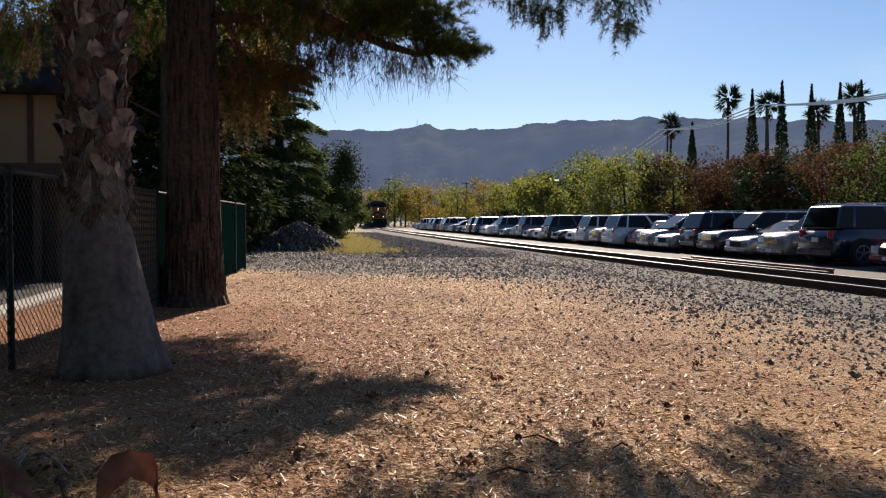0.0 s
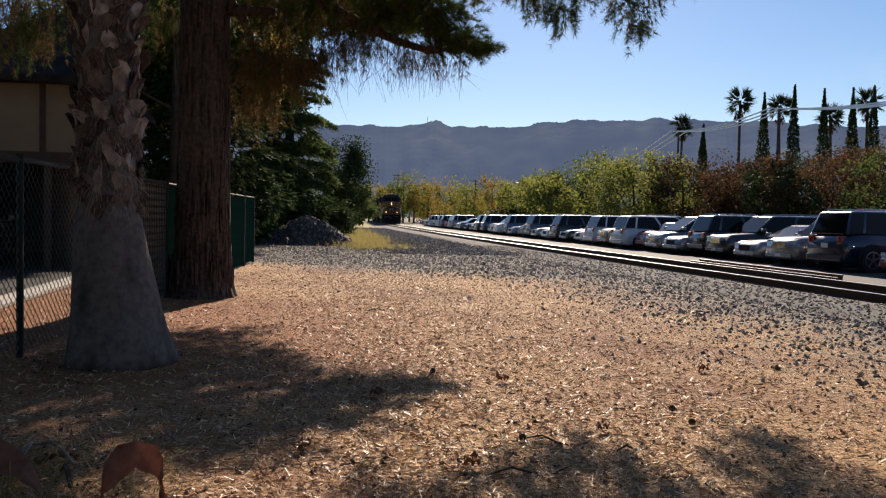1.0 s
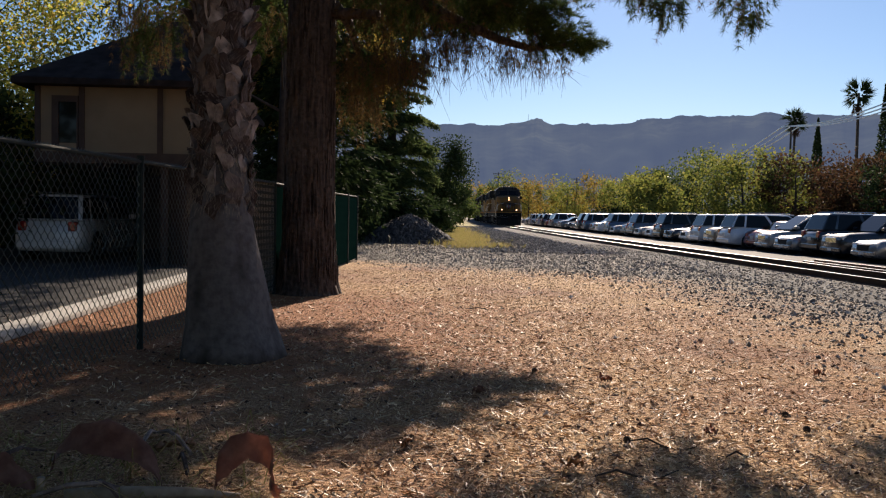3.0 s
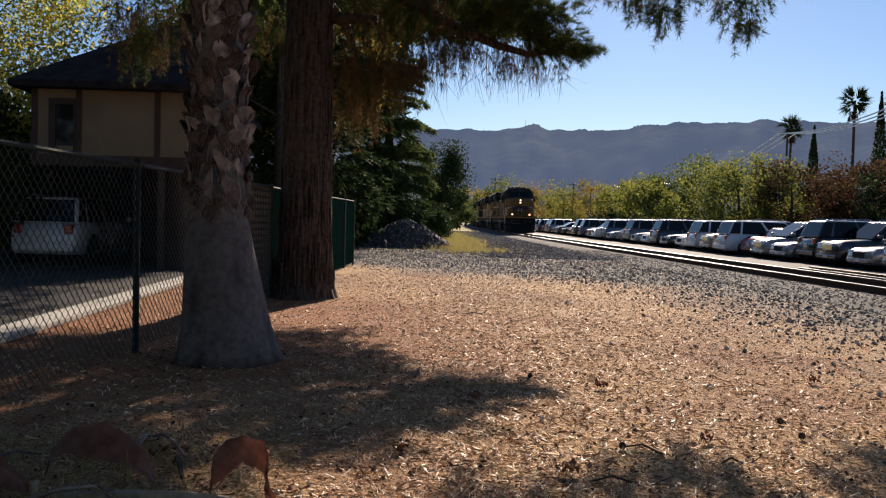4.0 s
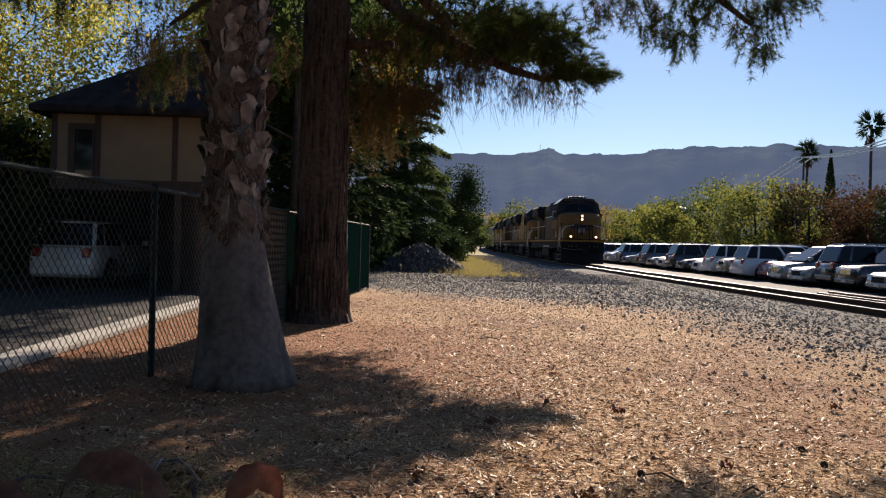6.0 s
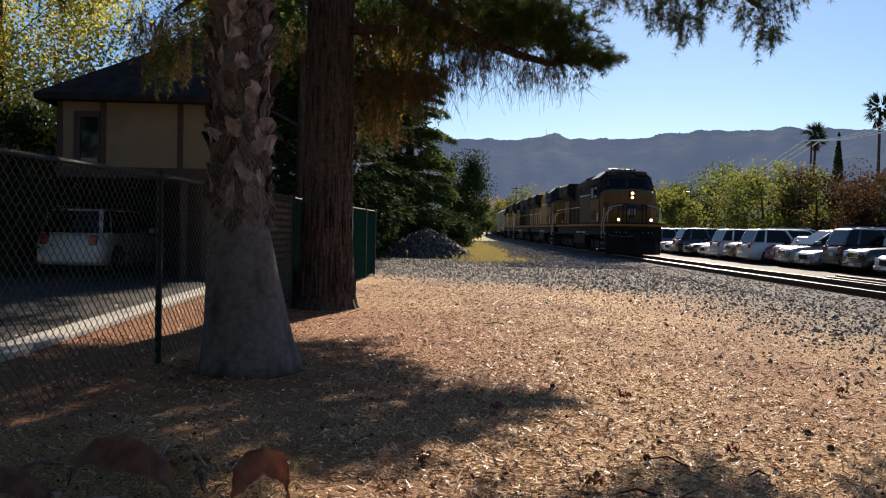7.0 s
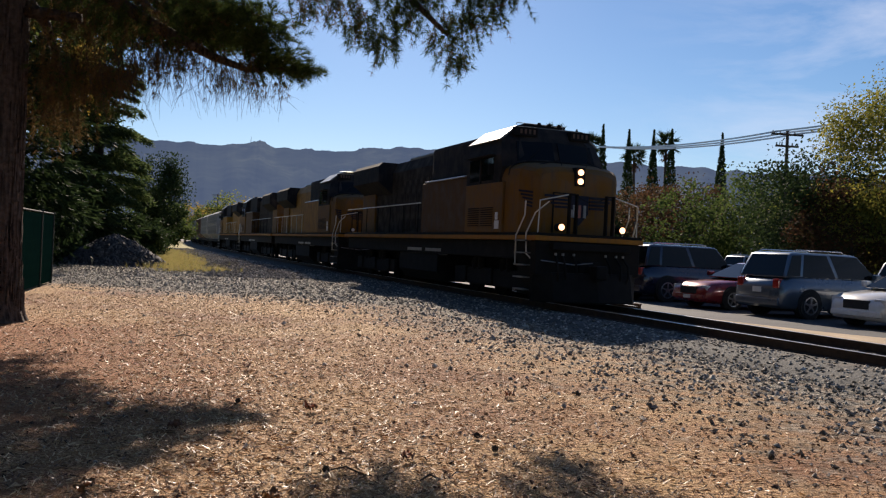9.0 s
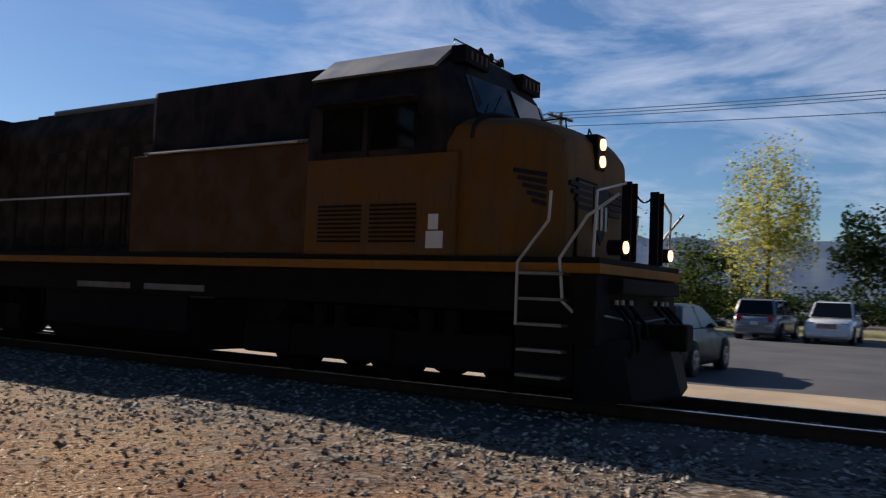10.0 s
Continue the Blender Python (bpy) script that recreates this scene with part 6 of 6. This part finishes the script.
for b_, d_, e_, s_ in ((26.9, 200, 6.7, 1), (30.55, 180, 8.6, 2), (32.3, 180, 9.0, 3), (34.0, 185, 8.7, 4), (35.6, 185, 8.7, 5), (36.75, 185, 8.75, 6), (39.9, 180, 8.5, 7)):
    cypress(b_, d_, e_ - .35, 520 + s_)
tree(42, 41, 9, 4.4, 4.0, 5.0, DARK_LEAF, .22, 16000, 61, "dark green tree behind the parked cars", clumps=50)
tree(44, 35.5, 12.5, 5.0, 5.4, 6.6, OLIVE_LEAF, .17, 36000, 62, "olive-yellow autumn tree at the lot's edge", clumps=44, tight=.16, hollow=.45)
tree(53, 33.5, 15, 3.4, 3.4, 11.2, DARK_LEAF, .26, 9000, 162, "tall dark-topped tree behind the lot", clumps=30, tight=.17, r=.3)
tree(50, 27.5, 14.5, 4.8, 5.4, 8.6, OLIVE_LEAF, .17, 24000, 63, "tall open light green tree at the lot's edge", clumps=60, r=.28, limbs=12)
tree(41, 37, 7, 3.2, 2.8, 3.6, RUSSET_LEAF, .2, 9000, 64, "russet-leaved tree at the lot's edge", clumps=34)
tree(52, 31, 6, 3.2, 2.4, 3.2, GREEN_LEAF, .3, 4000, 69, "green shrubby tree at the lot's edge", clumps=34)
tree(56, 21.0, 10, 3, 2, 7, GOLD_LEAF, .2, 260, 65, "bare-branched tree with few remaining leaves", clumps=30, r=.26, limbs=18)
tree(60, 16.2, 5.5, 3.6, 2.4, 3.0, GREEN_LEAF, .3, 5000, 66, "round green tree beyond the aisle", clumps=40)
tree(56, 10.9, 11.2, 2.8, 4.4, 6.6, YELLOW_LEAF, .2, 9000, 67, "yellowing thin-leaved tree beyond the aisle", clumps=46, limbs=12)
tree(60, 3.9, 8.4, 3.4, 3.2, 5, DARK_LEAF, .34, 5000, 68, "dark green tree beyond the aisle", clumps=36)


def utility_pole(x, y, h, arm=True, label=""):
    label = label or ("weathered wooden utility pole with crossarms" if arm else "plain wooden utility pole among the trees")
    t = thing("utility_pole", pose(x, y, 0, 0, 0, -12), label, "utility pole", "utility poles")
    part("pole_shaft", tube([(0, 0, 0), (0, 0, h)], [.17, .11], 8), WOOD_POLE, t)
    if arm:
        for z, w in ((h - .35, 1.25), (h - 1.2, .9)):
            a = part("crossarm", boxed(-w, w, -.06, .06, z - .07, z + .07), WOOD_POLE, t)
            bm = bmesh.new()
            for k in (-1, -.5, .5, 1):
                drum("z", (k * w * .92, 0, z + .15), .05, .09, 8, bm)
            part("insulator", bm, STEEL, a)
    return (x, y, h)


def wires(a, b, offs, sag, zoff=-.2, r=.075):
    for o in offs:
        pts = []
        for k in range(13):
            f = k / 12
            pts.append((a[0] + (b[0] - a[0]) * f + o, a[1] + (b[1] - a[1]) * f, a[2] + (b[2] - a[2]) * f + zoff - sag * 4 * f * (1 - f)))
        w = part("power_line", tube(pts, r, 4), WIRE)
        tagged(w, "thin bright overhead power line", "power line", "overhead lines")


POLES = [utility_pole(24.0, 200, 11.6), utility_pole(42.0, 196, 10.6), utility_pole(50, 186, 10.0)]
P4, P5, P6, P7, P8, P9 = (utility_pole(56, 176, 10.8), utility_pole(58, 160, 10.8), utility_pole(48.0, 101, 13.2, False), utility_pole(47.5, 77.5, 13.2, False), utility_pole(46.0, 47.7, 11.2), utility_pole(50.0, 22.5, 13.4))
for a_, b_ in ((POLES[2], P4), (P4, P5), (P5, P6), (P6, P7), (P7, P8), (P8, P9)):
    wires(a_, b_, (-1.0, .0, 1.0), .9 if b_[1] > 90 else .6)
wires(P9, (54.0, -30.0, 14.6), (-.9, 0, .9), .5, r=.035)
wires(P9, (54.0, -30.0, 13.8), (0,), .5, -.9, r=.035)


def lot_edges():
    bm = boxed(44, 44.3, -20, 30, 0, .14, bevel=.02)
    tagged(part("lot_kerb", bm, CONCRETE), "pale concrete kerb at the lot's far edge", "kerb", kind="structure")
    flat("verge", [(44.3, -40), (70, -40), (70, 150), (44.3, 150)], .02, mottled("dry_grass_verge", (.16, .15, .05), (.3, .26, .11), 1.2, .95, 0, .6, .03, 30), "dry grass verge beyond the lot", "ground")
    s = thing("traffic_sign", pose(45.0, 14.6, 0, 0, 0, 62), "small white sign on a thin post", "sign")
    part("sign_post", tube([(0, 0, 0), (0, 0, 2.6)], .03, 6), STEEL, s)
    part("sign_plate", boxed(-.3, .3, -.03, -.015, 1.9, 2.6), WHITE_PAINT, s, "white plate with plain bars")
    part("sign_bar", boxed(-.2, .2, -.04, -.03, 2.2, 2.3), DARK_TRIM, s)
    h = thing("low_building", pose(64, 27.5, 0), "pale low building beyond the trees", "building")
    part("wall", boxed(-6, 6, -4, 4, 0, 3.4), STUCCO, h)
    part("roof", loft([[(-6.6, -4.6, 3.4), (6.6, -4.6, 3.4), (6.6, 4.6, 3.4), (-6.6, 4.6, 3.4)], [(-3, -.2, 5.2), (3, -.2, 5.2), (3, .2, 5.2), (-3, .2, 5.2)]]), SHINGLE, h)


lot_edges()


# ---- loose stones and litter on the ground ----
def gravel_heap():
    rng = np.random.default_rng(77)
    t = thing("gravel_heap", pose(.8, 42.5, 0), "dark heap of crushed stone", "gravel heap")
    n = 28
    rings = []
    for k in range(9):
        f = k / 8
        r = 1 - f
        rings.append([((2.3 * r + .1) * math.cos(a) * (1 + .1 * math.sin(3 * a + k)), (2.0 * r + .1) * math.sin(a), 1.35 * (1 - r ** 1.35)) for a in (2 * math.pi * i / n for i in range(n))])
    part("heap_core", loft(rings), DARK_STONE, t, smooth=True)
    m = 3400
    a, r = rng.uniform(0, 6.28, m), np.sqrt(rng.uniform(0, 1.1, m))
    z = 1.36 * (1 - np.minimum(r, 1) ** 1.35)
    tagged(pebble_mesh("heap_stone", np.stack([2.35 * r * np.cos(a), 2.05 * r * np.sin(a), z], 1), rng.uniform(.1, .3, m), DARK_STONE, rng, .9, t), kind="stuff")


gravel_heap()


def scatter():
    rng = np.random.default_rng(90)
    # crushed stone over the strip beside the track, thinning into the mulch
    n = 54000
    x, y = rng.uniform(-2.0, 9.2, n), 2.0 + 60 * rng.uniform(0, 1, n) ** 1.5
    keep = rng.uniform(0, 1, n) < np.clip(np.maximum((x - 4.3) * .24, (y + .8 * x - 22) * .22) + rng.normal(size=n) * .12, .03, 1)
    x, y = x[keep], y[keep]
    s = np.clip(rng.lognormal(-3.3, .4, len(x)), .016, .1) * np.clip(.55 + .08 * x + .02 * (y - 6), .6, 1.15)
    tagged(pebble_mesh("gravel", np.stack([x, y, s * .16], 1), s, STONE, rng, .75), "loose grey crushed stone on the ground", "gravel", kind="stuff")
    n = 15000
    x, y = rng.uniform(3.0, 9.6, n), 33 + 70 * rng.uniform(0, 1, n) ** 1.3
    ok = x > 4.4 + .02 * (y - 33) + rng.normal(size=n) * .9
    x, y = x[ok] + curve_x(60) * (y[ok] / 80) ** 2, y[ok]
    s = rng.uniform(.06, .15, len(x))
    tagged(pebble_mesh("far_gravel", np.stack([x, y, s * .15], 1), s, STONE, rng, .8), "loose grey crushed stone along the track", "gravel", kind="stuff")
    n = 16000
    y = -2 + 44 * rng.uniform(0, 1, n) ** 1.4
    x = rng.uniform(8.6, 13.9, n)
    u = np.abs(x - TRACK_X)
    z = np.interp(u, [0, 1.3, 2.1, 2.75], [.085, .085, .055, 0])
    ok = (np.abs(u - .7525) > .1)
    s = rng.uniform(.04, .085, n)
    tagged(pebble_mesh("ballast_stones", np.stack([x, y, z + s * .1], 1)[ok], s[ok], STONE, rng), "grey track ballast stones", "ballast", kind="stuff")
    # bark bits that stand up from the mulch
    n = 11000
    r = 3.4 + 18 * rng.uniform(0, 1, n) ** 1.1
    a = rng.uniform(-.6, 1.1, n)
    x, y = r * np.sin(a), r * np.cos(a)
    ok = (x < 7.5) & (x > -3)
    s = np.clip(rng.lognormal(-3.95, .5, n), .01, .045)
    tagged(pebble_mesh("bark_bits", np.stack([x, y, s * .2], 1)[ok], s[ok], CLOD, rng, .6), "dark bark bits strewn over the mulch", "bark", kind="stuff")
    # wood chips, straw and bark litter
    n = 190000
    r = .6 + 21 * rng.uniform(0, 1, n) ** 1.5
    a = .17 + np.clip(rng.normal(size=n) * .75, -2.2, 2.2)
    x, y = r * np.sin(a), r * np.cos(a)
    ok = (x < 6.8) & (x > -5) & (rng.uniform(0, 1, n) < np.clip(1.5 - .2 * x, .1, 1) * np.clip((x + 1.6 + .12 * np.maximum(5 - y, 0)) / 2.6, .4, 1))
    x, y = x[ok], y[ok]
    n = len(x)
    le, wi = rng.uniform(.015, .075, n), rng.uniform(.002, .0075, n)
    th = rng.uniform(0, np.pi, n)
    dx, dy = np.cos(th) * le / 2, np.sin(th) * le / 2
    px, py = -np.sin(th) * wi / 2, np.cos(th) * wi / 2
    z0 = rng.uniform(.003, .012, n)
    t1, t2 = rng.uniform(-.02, .024, n), rng.uniform(-.006, .006, n)
    v = np.empty((n, 4, 3))
    for k, (su, sv) in enumerate(((-1, -1), (1, -1), (1, 1), (-1, 1))):
        v[:, k, 0], v[:, k, 1] = x + su * dx + sv * px, y + su * dy + sv * py
        v[:, k, 2] = np.maximum(.003, z0 + su * t1 + sv * t2)
    tagged(raw("wood_chips", v.reshape(-1, 3), np.arange(4 * n).reshape(-1, 4), CHIP), "dry wood chips and straw litter", "wood chips", kind="stuff")
    # dry grass tufts by the heap
    m = 3200
    gy = 36 + 50 * rng.uniform(0, 1, m) ** .8
    gx = 3.4 + .035 * (gy - 36) + rng.normal(size=m) * .8 + .5 * np.sin(gy * .7)
    tagged(needle_mesh("dry_grass", np.stack([gx, gy, 0 * gx], 1), np.tile([0, 0, 1.2], (m, 1)), 7, .3, .02, DRY_GRASS, None, rng, .6), "dry yellow grass along the track", "grass", kind="stuff")


def curled_leaf(name, x, y, rz, L, W, curl, seed, label, mat=None, tilt=0):
    """A big dead leaf or bark sheath, curled about its midrib."""
    rng = np.random.default_rng(seed)
    bm = bmesh.new()
    nu, nv = 14, 9
    grid = []
    for i in range(nu):
        f = i / (nu - 1)
        row = []
        for j in range(nv):
            g = 2 * j / (nv - 1) - 1
            hw = W * math.sin(math.pi * (.12 + .8 * f)) ** .7
            a = g * curl * (1 + .3 * math.sin(5 * f + seed))
            row.append(bm.verts.new((L * (f - .5), hw * math.sin(a) / max(curl, .3) + .02 * noise.noise((f * 5, g * 3, seed)), .035 + hw * (1 - math.cos(a)) / max(curl, .3) + .05 * L * math.sin(3 * f) + .06 * noise.noise((f * 4, g * 4, seed + 9)) + .02 * noise.noise((f * 11, g * 9, seed + 3)))))
        grid.append(row)
    for i in range(nu - 1):
        for j in range(nv - 1):
            bm.faces.new((grid[i][j], grid[i + 1][j], grid[i + 1][j + 1], grid[i][j + 1]))
    bmesh.ops.solidify(bm, geom=bm.faces[:], thickness=.006)
    ob = part(name, bm, mat or DEAD_LEAF, None, label, smooth=True)
    ob.matrix_basis = pose(x, y, 0.01, tilt, 0, rz)
    return tagged(ob, category="dead leaf")


def sheath(path, across, widths, seed, label):
    """A thick dead leaf base: a curved strip along path, spread to both sides by across."""
    bm = bmesh.new()
    pts, ac = [Vector(p) for p in path], Vector(across)
    fine = [(a.lerp(b, k / 3), wa + (wb - wa) * k / 3) for (a, wa), (b, wb) in zip(zip(pts, widths), list(zip(pts, widths))[1:]) for k in range(3)] + [(pts[-1], widths[-1])]
    scale = 1.0 if max(widths) > .5 else 1.0 / max(widths)
    rows = []
    for i, (p, w) in enumerate(fine):
        row = []
        for j in range(7):
            g = j / 6 if max(widths) > .5 else 2 * j / 6 - 1
            q = p + ac * g * w * scale
            q += Vector((noise.noise((i * .45, g * 2, seed)), noise.noise((i * .4, g * 2, seed + 5)), noise.noise((i * .5, g * 3, seed + 9)))) * .022
            q.z = max(q.z, .004)
            row.append(bm.verts.new(q))
        rows.append(row)
    for ra, rb in zip(rows, rows[1:]):
        for j in range(6):
            bm.faces.new((ra[j], rb[j], rb[j + 1], ra[j + 1]))
    bmesh.ops.solidify(bm, geom=bm.faces[:], thickness=.014)
    return tagged(part("dead_palm_sheath", bm, DEAD_LEAF, None, smooth=True), label, "dead leaf")


def litter():
    sheath([(-.72, 4.25, .06), (-.7, 4.26, .2), (-.64, 4.27, .285), (-.55, 4.26, .31), (-.45, 4.23, .3), (-.41, 4.2, .24), (-.42, 4.17, .16), (-.39, 4.14, .09), (-.36, 4.12, .05)], (.015, -.05, -.17), [.35, .85, 1.0, .75, .95, 1.0, .8, .5, .28], 3, "folded reddish-brown dead palm sheath standing in the sun")
    sheath([(-1.66, 4.5, .02), (-1.6, 4.48, .18), (-1.48, 4.45, .3), (-1.32, 4.42, .33), (-1.16, 4.38, .28), (-1.05, 4.34, .17), (-1.0, 4.3, .02)], (0, -.12, -.16), [.02, .3, .75, 1.0, .85, .5, .04], 5, "large arched brown palm sheath lying in shade")
    sheath([(-2.1, 4.3, .05), (-1.95, 4.3, .17), (-1.8, 4.26, .2), (-1.66, 4.22, .12), (-1.6, 4.2, .02)], (0, -.1, -.12), [.1, .7, 1.0, .7, .1], 6, "large arched brown palm sheath lying in shade")
    stalk = part("palm_frond_stalk", tube([(-1.42, 4.1, .03), (-1.1, 4.08, .045), (-.8, 4.1, .04), (-.56, 4.12, .02)], [.03, .036, .03, .012], 8), DRY_SHEATH, smooth=True)
    tagged(stalk, "pale dry palm frond stalk on the mulch", "twig")
    stub = part("cut_stalk", tube([(-1.56, 4.12, 0), (-1.555, 4.12, .06), (-1.55, 4.12, .11)], [.02, .018, .02], 8), DRY_SHEATH, smooth=True)
    tagged(stub, "pale cut stalk end standing in litter", "twig")
    rg = np.random.default_rng(17)
    lines = []
    for k in range(420):
        p = np.array((rg.uniform(-2.3, -.45), rg.uniform(3.9, 5.3), rg.uniform(0, .03)))
        d = np.array((rg.normal(), rg.normal() * .7, abs(rg.normal()) * .45)) * rg.uniform(.06, .2)
        lines.append((p, p + d, p + d * 1.7 + np.array((0, 0, -d[2] * 1.6))))
    tagged(strand_mesh("straw", lines, .0035, DRY_GRASS, None), "tangled dry straw among the palm litter", "straw", kind="stuff")
    curled_leaf("bark_strip", -1.1, 4.95, 35, .26, .045, .6, 8, "pale strip of dry bark", CHIP)
    curled_leaf("bark_strip", .3, 5.1, 65, .2, .035, .5, 9, "pale strip of dry bark", CHIP)
    curled_leaf("bark_strip", 1.25, 4.62, 10, .14, .06, .7, 10, "pale crumpled dry leaf", CHIP)
    rng = random.Random(3)
    for k in range(9):
        x, y = rng.uniform(-2.3, -.7), rng.uniform(4.0, 5.2)
        a = rng.uniform(0, 3.1)
        le = rng.uniform(.25, .6)
        pts = [(x + le * (f - .5) * math.cos(a), y + le * (f - .5) * math.sin(a), .03 + .07 * math.sin(3.1 * f)) for f in (0, .3, .6, 1)]
        tagged(part("palm_stalk", tube(pts, [.012, .014, .012, .006], 5), PALM_BOOT), "dry curved palm stalk on the mulch", "twig", "stalks under the palm")
    for x, y, a, le in ((1.35, 12.9, 2.4, .75), (1.25, 13.0, 1.2, .4), (1.95, 5.12, -.5, .42), (1.6, 4.5, .1, .5), (6.6, 9.4, .6, .5), (2.4, 4.9, .3, .3)):
        pts = [(x + le * (f - .5) * math.cos(a), y + le * (f - .5) * math.sin(a), .015 + .03 * math.sin(7 * f)) for f in (0, .25, .5, .75, 1)]
        tagged(part("fallen_twig", tube(pts, [.005, .007, .007, .006, .003], 5), TWIG), "thin fallen twig on the ground", "twig", "fallen twigs")
    bm = bmesh.new()
    for k in range(40):
        f = k / 40
        a = k * 2.4
        r = .028 * math.sin(math.pi * (.15 + .8 * f))
        p = Vector((r * math.cos(a), r * math.sin(a), .012 + .07 * f))
        tube([p, p + Vector((math.cos(a) * .016, math.sin(a) * .016, .012))], [.011, .003], 4, bm)
    cone = part("pine_cone", bm, TWIG, None, "small dark brown pine cone")
    tagged(cone, category="pine cone", group="fallen cones")
    cone.matrix_basis = pose(1.73, 5.19, 0) @ Matrix.Scale(.6, 4)
    for x, y in ((3.1, 5.48), (3.15, 5.92), (5.04, 4.83), (1.5, 7.6)):
        copy_thing(cone, pose(x, y, 0.02, 70, 0, x * 90))
    for k, (x, y) in enumerate(((2.08, 7.15), (2.35, 5.35), (1.9, 9.6), (4.2, 7.5), (.9, 6.6))):
        curled_leaf("dry_leaf", x, y, 40 * k, .11, .045, .7, 20 + k, "small curled tan dry leaf")


scatter()
litter()
motions()
